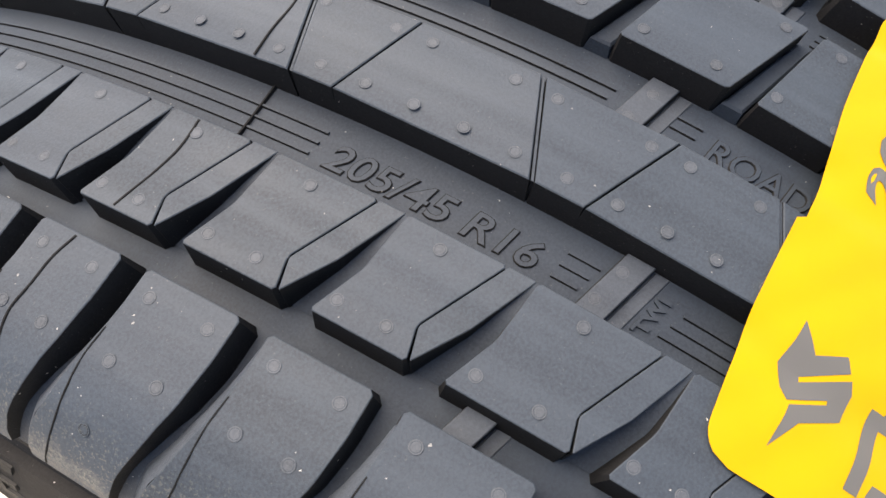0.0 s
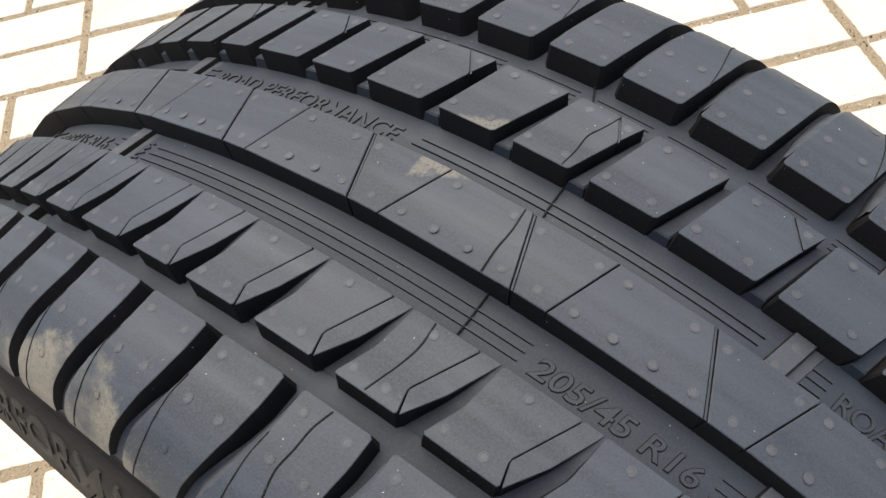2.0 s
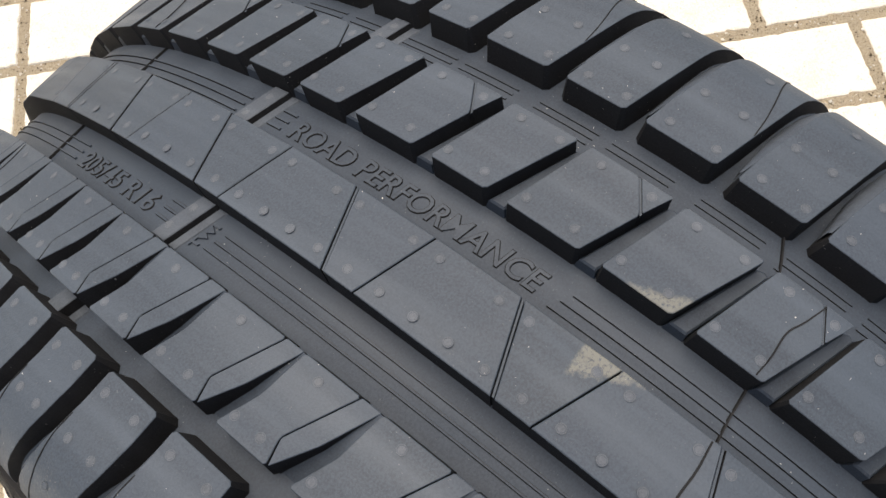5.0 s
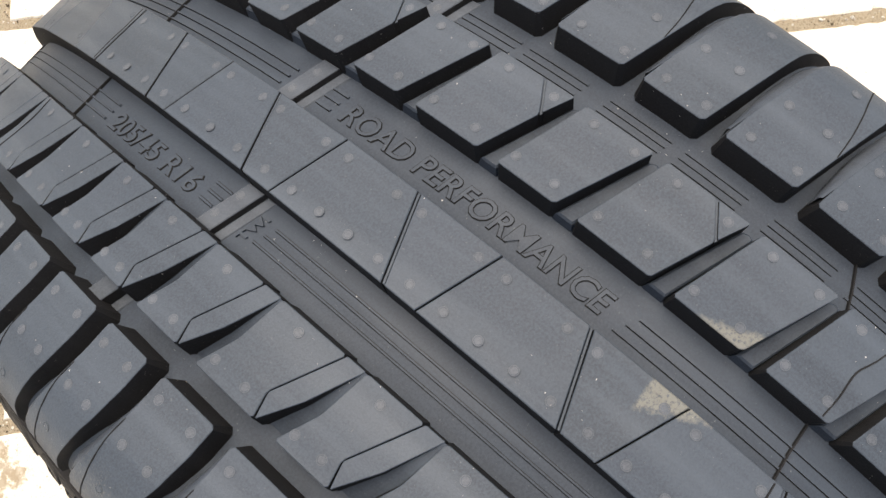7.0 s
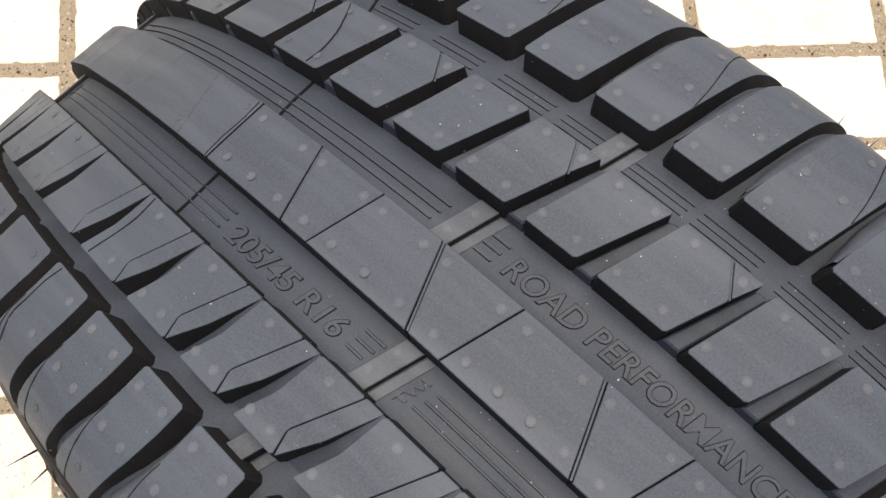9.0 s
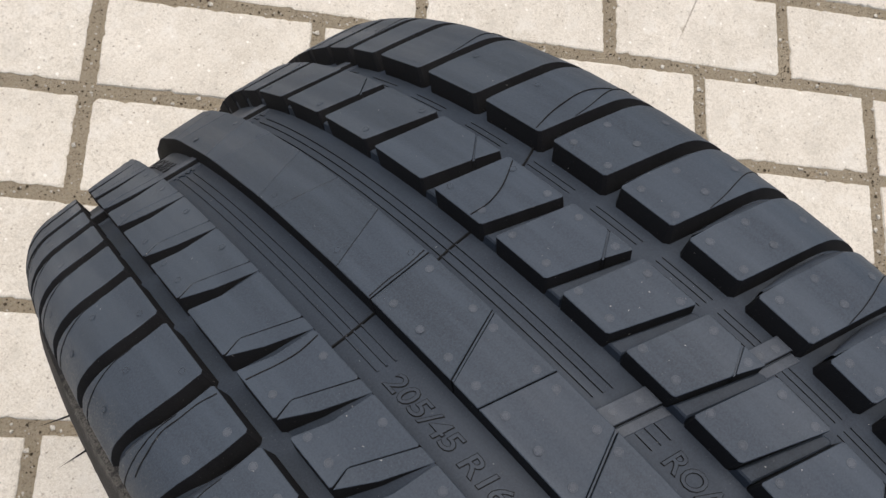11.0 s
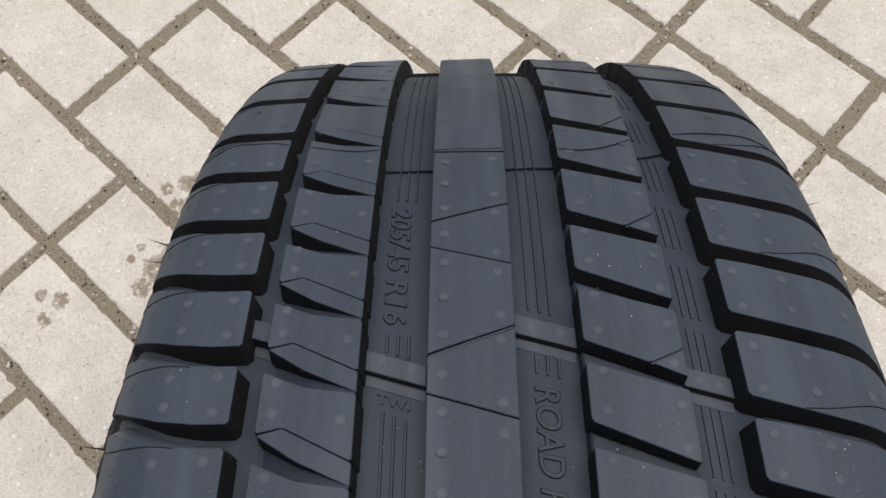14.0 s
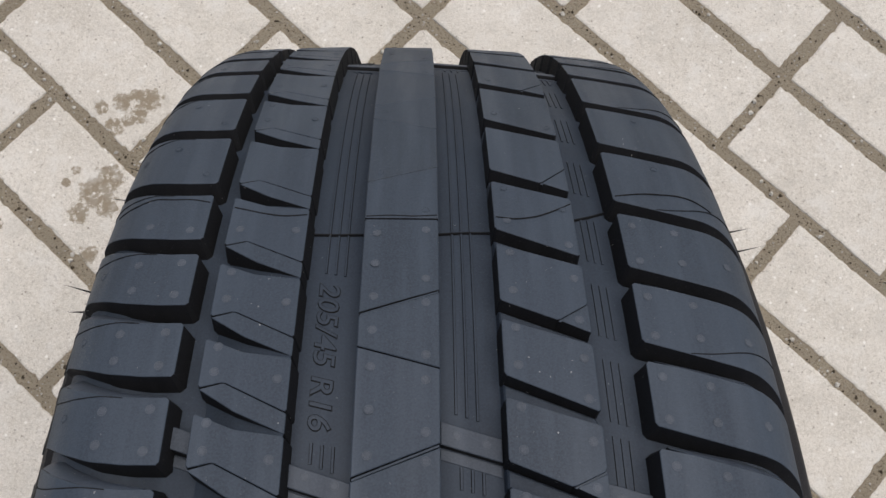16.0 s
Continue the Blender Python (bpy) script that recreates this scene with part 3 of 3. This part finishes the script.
# ---- ridges, wear bars and letters in the grooves ----
def strip(path, width, high, name="ridge", mat=None, depth=GROOVE, label=""):
    """A low ridge along points (u, degrees)."""
    bm = bmesh.new()
    prev = None
    pts = [Vector((u, th * DEG)) for u, th in path]
    if depth == 0.0:
        ctl, pts = [pts[0] * 2 - pts[1]] + pts + [pts[-1] * 2 - pts[-2]], []
        for a, b, c, d in zip(ctl, ctl[1:], ctl[2:], ctl[3:]):
            for k in range(6):
                t = k / 6
                pts.append(0.5 * (2 * b + (c - a) * t + (2 * a - 5 * b + 4 * c - d) * t * t + (3 * b - a - 3 * c + d) * t ** 3))
        pts.append(ctl[-2])
    for i, p in enumerate(pts):
        e = (pts[min(i + 1, len(pts) - 1)] - pts[max(i - 1, 0)]).normalized()
        n = Vector((-e.y, e.x))
        cur = []
        for o, z in ((-0.5, 0.15), (-0.28, -high), (0.28, -high), (0.5, 0.15)):
            q = p + n * width * o
            cur.append(bm.verts.new(on(q.x, q.y / DEG, depth + z)))
        if prev:
            for j in range(3):
                f = bm.faces.new((prev[j], prev[j + 1], cur[j + 1], cur[j]))
                # Slopes without a given material are near-black, shade beside the ridge painted in.
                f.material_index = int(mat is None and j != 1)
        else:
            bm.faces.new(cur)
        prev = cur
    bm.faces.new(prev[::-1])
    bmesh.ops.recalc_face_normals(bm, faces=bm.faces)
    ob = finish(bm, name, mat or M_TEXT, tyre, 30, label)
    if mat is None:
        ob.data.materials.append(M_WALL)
    return ob


def along(u, a, b):
    n = max(2, int(abs(b - a) / 0.7) + 1)
    return [(u, a + (b - a) * k / (n - 1)) for k in range(n)]


def lettering(body, size, u0, th0, along_u=False, depth=GROOVE, high=0.46, shear=0.0, mat=None, parent=None, name="lettering", length=None, place=None, bold=0.12, flank=0.0):
    """Raised letters. They run towards smaller angles with their tops to larger u, or along u with their tops to larger angles."""
    cu = bpy.data.curves.new("writing", "FONT")
    cu.body, cu.size, cu.shear, cu.resolution_u = body, size, shear, 3
    cu.extrude = high - flank
    cu.offset = bold - flank
    cu.bevel_depth, cu.bevel_resolution = flank, 0
    ob = new("writing", cu)
    bpy.context.view_layer.update()
    me = bpy.data.meshes.new_from_object(ob.evaluated_get(bpy.context.evaluated_depsgraph_get()))
    bpy.data.objects.remove(ob)
    bm = bmesh.new()
    bm.from_mesh(me)
    bmesh.ops.remove_doubles(bm, verts=bm.verts[:], dist=0.001)
    bmesh.ops.triangulate(bm, faces=bm.faces[:])
    # Sloped flanks go near-black: the dark shade round each letter is painted.
    for f in bm.faces:
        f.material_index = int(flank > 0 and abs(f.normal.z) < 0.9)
    xs = [v.co.x for v in bm.verts]
    k = (length / (max(xs) - min(xs))) if length else 1.0
    x0 = min(xs)
    for v in bm.verts:
        x, y, z = (v.co.x - x0) * k, v.co.y, v.co.z
        if place:
            v.co = place(x, y, z)
        elif along_u:
            v.co = on(u0 + x, th0 + y / DEG, depth - z)
        else:
            v.co = on(u0 + y, th0 - x / DEG, depth - z)
    bmesh.ops.recalc_face_normals(bm, faces=bm.faces)
    ob = finish(bm, name, mat or M_TEXT, parent or tyre, 30)
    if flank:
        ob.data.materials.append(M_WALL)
    return ob


def wear_bar(u0, u1, th, lean_th, wide, high=1.7):
    quad = [(u0, th - wide / 2), (u1, th - wide / 2 + lean_th), (u1, th + wide / 2 + lean_th), (u0, th + wide / 2)]
    # Lighter strip below the bar: light on its foot fillet put into the colour.
    low = [(u0, th - wide / 2 - 0.62), (u1, th - wide / 2 + lean_th - 0.62), (u1, th - wide / 2 + lean_th - 0.1), (u0, th - wide / 2 - 0.1)]
    raise_block(low, GROOVE, (), edge=0.15, draft=0.6, chamfer=0, mat=M_BAR, name="wear_bar_foot", top=GROOVE - 0.3)
    return raise_block(quad, GROOVE, (), edge=0.2, draft=0.3, chamfer=0, mat=M_BAR, name="wear_bar", top=GROOVE - high, wall=M_WALL)


for n in range(-1, 3):
    o = PERIOD * (n - 1)          # n = 1 is the stretch in the middle of the path
    b = 0.0 + o
    wear_bar(-23.6, -9.9, 15.45 + b, -0.85, 1.0)
    wear_bar(9.9, 23.8, 17.35 + b, -0.80, 1.05)
    wear_bar(46.5, 57.0, 14.75 + b, -0.55, 0.95)
    wear_bar(-50.2, -44.9, 17.1 + b, -0.35, 1.0, 3.0)
    lettering("205/45 R16", 7.4, -20.3, 25.5 + b, shear=0.22, high=0.38, length=41.4, bold=0.2, flank=0.17)
    if n < 2:
        lettering("ROAD PERFORMANCE", 7.6, 14.0, 14.3 + b, shear=0.22, high=0.38, length=75.6, bold=0.2, flank=0.17)
    lettering("TWI", 3.4, 0, 0, length=7.5, place=lambda x, y, z, b=b: on(-20.8 + x, 13.75 + b - 0.055 * x + (y - 1.2) / DEG, GROOVE - z))
    for k, u in enumerate((-19.2, -16.7, -14.2)):
        strip(along(u, 16.95 + b - 0.09 * k, 16.0 + b - 0.2 * k), 0.9, 0.4)
        strip(along(u, 13.1 + b - 0.25 * k, 26.1 + b - PERIOD - 0.1 * k), 0.75, 0.46)
    for k, u in enumerate((14.6, 17.1, 19.6)):
        strip(along(u, 15.9 + b - 0.12 * k, 14.9 + b - 0.12 * k), 0.9, 0.4)
        strip(along(u - 1, (-0.9 if n < 2 else 14.2) + b - 0.3 * k, 18.3 + b - PERIOD - 0.15 * k), 0.75, 0.46)
    # mould seams
    s0 = 28.75 + b
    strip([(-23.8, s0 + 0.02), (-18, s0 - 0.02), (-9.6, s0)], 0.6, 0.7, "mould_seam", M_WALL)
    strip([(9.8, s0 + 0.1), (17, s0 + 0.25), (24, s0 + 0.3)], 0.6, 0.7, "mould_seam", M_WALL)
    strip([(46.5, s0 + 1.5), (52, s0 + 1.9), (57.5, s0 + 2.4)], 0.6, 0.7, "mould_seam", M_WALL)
for th in R4:
    for k, u in enumerate((50.0, 51.9, 53.8)):
        strip(along(u, th - 2.3 - 0.1 * k, th - 5.5 - 0.1 * k), 0.85, 0.28)

# flash lines and thin cuts on the blocks' faces: raised strips, the cuts' shade painted near-black
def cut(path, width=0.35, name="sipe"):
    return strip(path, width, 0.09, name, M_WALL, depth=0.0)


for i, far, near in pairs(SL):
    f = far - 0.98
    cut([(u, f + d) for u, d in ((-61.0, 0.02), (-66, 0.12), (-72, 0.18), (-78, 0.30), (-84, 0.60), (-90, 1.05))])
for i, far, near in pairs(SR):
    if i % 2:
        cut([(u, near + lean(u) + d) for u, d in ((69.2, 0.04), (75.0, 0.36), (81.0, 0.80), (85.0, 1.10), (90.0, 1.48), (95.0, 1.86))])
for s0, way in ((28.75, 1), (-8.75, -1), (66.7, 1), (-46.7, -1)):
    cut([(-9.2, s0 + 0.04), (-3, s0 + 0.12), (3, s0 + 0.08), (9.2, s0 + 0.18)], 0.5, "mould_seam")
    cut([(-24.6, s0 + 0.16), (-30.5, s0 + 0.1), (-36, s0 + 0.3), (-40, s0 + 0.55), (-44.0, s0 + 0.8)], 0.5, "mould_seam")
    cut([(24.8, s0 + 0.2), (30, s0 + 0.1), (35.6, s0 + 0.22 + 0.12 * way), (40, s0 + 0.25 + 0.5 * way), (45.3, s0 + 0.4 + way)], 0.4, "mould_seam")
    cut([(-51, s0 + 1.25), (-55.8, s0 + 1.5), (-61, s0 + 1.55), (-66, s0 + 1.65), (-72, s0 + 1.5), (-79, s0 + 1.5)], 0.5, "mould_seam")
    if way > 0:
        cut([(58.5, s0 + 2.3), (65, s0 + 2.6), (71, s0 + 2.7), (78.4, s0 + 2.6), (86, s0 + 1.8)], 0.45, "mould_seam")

# raised floors: tie bars between the outer rib's blocks, ramps in the inner rib's slots
for i, far, near in pairs(R4):
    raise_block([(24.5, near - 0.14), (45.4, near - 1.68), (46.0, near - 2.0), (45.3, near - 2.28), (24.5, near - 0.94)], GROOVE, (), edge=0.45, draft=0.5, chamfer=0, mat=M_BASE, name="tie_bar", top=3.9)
for i, far, near in pairs(R2):
    bm = bmesh.new()
    up_ = [(-44.0, near + 0.1, 6.9), (-36, near - 0.9, 3.6), (-30, near - 1.5, 1.6), (-24.4, near - 2.0, 0.15)]
    dn_ = [(-44.0, near - 1.3, 6.9), (-36, near - 1.95, 3.2), (-30, near - 2.15, 1.3), (-24.4, near - 2.3, 0.1)]
    a_ = [bm.verts.new(on(*q)) for q in up_]
    b_ = [bm.verts.new(on(*q)) for q in dn_]
    for k in range(3):
        bm.faces.new((a_[k], a_[k + 1], b_[k + 1], b_[k]))
    bmesh.ops.recalc_face_normals(bm, faces=bm.faces)
    bm.faces.ensure_lookup_table()
    if bm.faces[0].normal.dot(bm.faces[0].calc_center_median() - Vector((0, 0, RT))) < 0:
        bmesh.ops.reverse_faces(bm, faces=bm.faces)
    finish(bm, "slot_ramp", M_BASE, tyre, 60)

# ---- thin yellow label stuck over the tread ----
label = new("tyre_label")
tagged(label, label="yellow vinyl label with grey print stuck across the black tread", category="label")


def label_sag(u):
    for a, b, d in ((-24.2, -9.5, 1.5), (9.6, 24.3, 1.5), (45.7, 57.8, 1.3), (-50.4, -44.6, 0.6)):
        if a < u < b:
            return d * math.sin(math.pi * (u - a) / (b - a)) ** 2
    return 0.0


def label_at(u, th, lift=0.0):
    wob = 0.25 * math.sin(u * 0.21 + th * 1.3)
    return on(u, th, -0.55 + label_sag(u) * (0.75 + 0.25 * math.sin(th * 0.9)) - abs(wob) - lift)


def label_edge(u):
    return -26.75 - 0.28 * (1 if u > 8 else 0) - 0.10 * math.sin(u * 0.13) - 0.1 * label_sag(u)


bm = bmesh.new()
U0, U1, TH1 = -34.6, 60.0, -48.0
NU, NT = 96, 48
grid = []
for i in range(NU + 1):
    u = U0 + (U1 - U0) * i / NU
    t0 = label_edge(u)
    for e in (u - U0, U1 - u):
        if e < 5:
            t0 -= (5 - math.sqrt(max(0, 25 - (5 - e) ** 2))) / DEG
    grid.append([bm.verts.new(label_at(u, t0 + (TH1 - t0) * j / NT)) for j in range(NT + 1)])
for i in range(NU):
    for j in range(NT):
        bm.faces.new((grid[i][j], grid[i + 1][j], grid[i + 1][j + 1], grid[i][j + 1]))
bmesh.ops.recalc_face_normals(bm, faces=bm.faces)
bmesh.ops.solidify(bm, geom=bm.faces[:], thickness=0.00015)
finish(bm, "backing", M_YELLOW, label, 60)


def print_shape(poly, name="printed_shape"):
    """A flat printed shape, poly in (u, degrees)."""
    bm = bmesh.new()
    f = bm.faces.new([bm.verts.new((u, th * DEG, 0)) for u, th in poly])
    bmesh.ops.triangulate(bm, faces=[f])
    us = [p[0] for p in poly]
    for c in range(int(min(us)) + 1, int(max(us)) + 1):
        bmesh.ops.bisect_plane(bm, geom=bm.verts[:] + bm.edges[:] + bm.faces[:], plane_co=(c, 0, 0), plane_no=(1, 0, 0))
    for v in bm.verts:
        v.co = label_at(v.co.x, v.co.y / DEG, 0.10)
    return finish(bm, name, M_INK, label, 60)


lettering("205/", 10.3, 0, 0, parent=label, mat=M_INK, high=0.02, name="printed_number", bold=0.34, shear=0.35, length=29.5, place=lambda x, y, z: label_at(16.2 + x, -29.95 + y / DEG, 0.14 + z))
print_shape([(-7.6, -28.3), (-11.9, -28.95), (-9.1, -29.93), (-11.4, -30.17), (-16.1, -28.79), (-16.9, -28.84), (-12.3, -30.3), (-14.3, -30.48), (-19.1, -30.42), (-23.0, -29.19),
             (-28.7, -28.56), (-22.6, -28.73), (-21.1, -28.75), (-17.8, -29.86), (-17.1, -29.83), (-20.6, -28.65), (-19.1, -28.36), (-15.8, -28.03), (-11.8, -28.19)])
for k, (u0, u1, t0, t1) in enumerate(((-28, -14, -31.1, -31.75), (-28, -25, -31.8, -33.6), (-16.5, -13, -31.6, -34.5), (-28, -13, -36, -39), (-28, -13, -41, -44))):
    print_shape([(u0, t0), (u1, t0 - 0.15), (u1, t1), (u0, t1 + 0.15)], "printed_bar")

# ---- raised words on the sidewall ----
def side_place(a0, rad, step):
    def f(x, y, z):
        a = radians(a0 - x / rad * 57.3 * step)
        r = rad + y
        k = np.interp(r, (224, 229, 235, 242, 247, 254), (99.2, 98.2, 97.0, 94.5, 91.5, 88.0))
        return Vector(((CX + 2.5 - k - z) * S, r * S * math.sin(a), RT + r * S * math.cos(a)))
    return f


for a0 in (30.5, 150.5, 270.5):
    lettering("ROAD PERFORMANCE", 14.0, 0, 0, high=0.5, length=154, place=side_place(a0, 236.0, 1), mat=M_WORD, name="sidewall_lettering")

# thin rubber whiskers along the shoulders
bm = bmesh.new()
rnd = random.Random(4)
for side, degs in ((-1, (-21.0, -19.2, 4.0, 15.6, 31.0, 32.6, 43.5, 47.9)), (1, (-18.0, -16.4, 7.0, 9.0, 37.6, 40.0, 62.0, 64.0))):
    for a in degs:
        a = radians(a)
        p = Vector(((CX + (99.5 if side > 0 else -92.5)) * S, 237 * S * math.sin(a), RT + 237 * S * math.cos(a)))
        q = p + Vector((side * rnd.uniform(0.008, 0.011), 0.003 * math.sin(a) + rnd.uniform(-0.002, 0.002), rnd.uniform(0.0, 0.003)))
        e = (q - p).normalized()
        s1 = e.orthogonal() * 0.00035
        s2 = e.cross(s1)
        base = [bm.verts.new(p + s1 * math.cos(j * 2.094) + s2 * math.sin(j * 2.094)) for j in range(3)]
        tip = bm.verts.new(q)
        for j in range(3):
            bm.faces.new((base[j], base[(j + 1) % 3], tip))
tagged(finish(bm, "rubber_whiskers", M_WALL, tyre, 60, "thin rubber whiskers at the tread's shoulders"), kind="stuff")

# ---- the paving ----
ground = new("ground", bpy.data.meshes.new("ground"))
bm = bmesh.new()
steps = [-400, -60, -12, -3, -1, 0, 1, 3, 12, 60, 400]
vs = [[bm.verts.new((x, y, -0.0024)) for y in steps] for x in steps]
for i in range(len(steps) - 1):
    for j in range(len(steps) - 1):
        bm.faces.new((vs[i][j], vs[i + 1][j], vs[i + 1][j + 1], vs[i][j + 1]))
bmesh.ops.recalc_face_normals(bm, faces=bm.faces)
bm.to_mesh(ground.data)
bm.free()
ground.data.materials.append(M_SAND)
tagged(ground, label="pale concrete block paving with sandy joints", category="paving", kind="structure")

LB, WB, TURN_B = 0.2050, 0.1022, -42.6
rb = random.Random(11)


def paver_mesh(bm, m, fine=4):
    """One worn concrete block, 192 by 90 mm, with a ragged rim."""
    l, w = 0.0967, 0.0455
    rim = []
    for (x0, y0), (x1, y1), n in (((-l, -w), (l, -w), 9 * fine), ((l, -w), (l, w), 5 * fine), ((l, w), (-l, w), 9 * fine), ((-l, w), (-l, -w), 5 * fine)):
        for k in range(n):
            rim.append((x0 + (x1 - x0) * (k + 0.1) / n, y0 + (y1 - y0) * (k + 0.1) / n))
    rings = []
    jit = [(-math.copysign(d, x), -math.copysign(d, y)) for (x, y), d in ((q, rb.uniform(-0.0007, 0.0008) + (rb.random() < 0.22) * rb.uniform(0.0004, 0.0022)) for q in rim)]
    for k, z in ((0.97, 0.0), (0.99, -0.0007), (1.0, -0.0026), (1.0, -0.02)):
        ring = []
        for (x, y), (a, b) in zip(rim, jit):
            d = (1 - k) * 0.05
            ring.append(bm.verts.new(m @ Vector((x - math.copysign(min(d * 2, 0.004), x) + a, y - math.copysign(min(d * 2, 0.004), y) + b, z))))
        rings.append(ring)
    bm.faces.new(rings[0])
    n = len(rim)
    for p, q in zip(rings, rings[1:]):
        for i in range(n):
            bm.faces.new((p[i], p[(i + 1) % n], q[(i + 1) % n], q[i]))


shapes = []
for k in range(8):
    bm = bmesh.new()
    paver_mesh(bm, Matrix())
    bmesh.ops.recalc_face_normals(bm, faces=bm.faces)
    me = bpy.data.meshes.new("paver")
    bm.to_mesh(me)
    bm.free()
    me.materials.append(M_PAVER)
    shapes.append(me)
E0 = Vector((0.1535, 0.5070))
au, av = radians(TURN_B), radians(TURN_B + 90)
DU, DV = Vector((math.cos(au), math.sin(au))), Vector((math.cos(av), math.sin(av)))
# joints line up in pairs of rows; (0, 4) is the corner at E0
cells = []
for v in range(-40, 44):
    half = 0.5 if v % 4 in (2, 3) else 0.0
    for u in range(-22, 22):
        c = E0 + DU * LB * (u + 0.5 + half) + DV * WB * (v - 4 + 0.5)
        cells.append(((c - Vector((0.1, 0.15))).length, c))
cells.sort(key=lambda q: q[0])
far = bmesh.new()
for k, (dist, c) in enumerate(cells):
    if dist > 4.0:
        break
    m = Matrix.Translation((c.x + rb.uniform(-0.001, 0.001), c.y + rb.uniform(-0.001, 0.001), rb.uniform(-0.0012, 0.0)))
    m = m @ pose(0, 0, 0, rb.uniform(-0.35, 0.35), rb.uniform(-0.25, 0.25), TURN_B + rb.uniform(-0.6, 0.6) + (180 if rb.random() < 0.5 else 0))
    if k < 300:
        ob = new("paver", rb.choice(shapes))
        ob.parent = ground
        ob.matrix_local = m
    else:
        paver_mesh(far, m, 1)
bmesh.ops.recalc_face_normals(far, faces=far.faces)
me = bpy.data.meshes.new("pavers_beyond")
far.to_mesh(me)
far.free()
me.materials.append(M_PAVER)
ob = new("pavers_beyond", me)
ob.parent = ground
tagged(ob, kind="stuff")

# loose grit and soil crumbs in the joints
M_SOIL = material("dark_soil", 0.95, spec=0.1)[0]
M_SOIL.node_tree.nodes["Principled BSDF"].inputs["Base Color"].default_value = (0.085, 0.066, 0.045, 1)


def crumbs(name, mat, count, seed, small, large):
    grit = bmesh.new()
    rg = random.Random(seed)
    for dist, c in cells:
        if dist > 1.25:
            break
        for k in range(count):
            if rg.random() < 0.66:
                p = c + DU * LB * rg.uniform(-0.5, 0.5) + DV * (WB * 0.5 + rg.uniform(-0.005, 0.005))
            else:
                p = c + DV * WB * rg.uniform(-0.5, 0.5) + DU * (LB * 0.5 + rg.uniform(-0.005, 0.005))
            sz = rg.uniform(*small) if rg.random() < 0.88 else rg.uniform(*large)
            cen = Vector((p.x, p.y, -0.0022 + sz * 0.5))
            top = [grit.verts.new(cen + Vector((math.cos(a) * sz * rg.uniform(0.6, 1.3), math.sin(a) * sz * rg.uniform(0.6, 1.3), 0))) for a in (0.2, 1.5, 2.7, 3.9, 5.1)]
            tip = grit.verts.new(cen + Vector((rg.uniform(-0.4, 0.4) * sz, rg.uniform(-0.4, 0.4) * sz, sz * 0.9)))
            for k2 in range(5):
                grit.faces.new((top[k2], top[(k2 + 1) % 5], tip))
    me = bpy.data.meshes.new(name)
    grit.to_mesh(me)
    grit.free()
    me.materials.append(mat)
    ob = new(name, me)
    ob.parent = ground
    tagged(ob, kind="stuff")


crumbs("loose_grit", M_PAVER, 34, 21, (0.0006, 0.0014), (0.0014, 0.0028))
crumbs("soil_crumbs", M_SOIL, 46, 22, (0.0005, 0.0012), (0.0012, 0.0020))
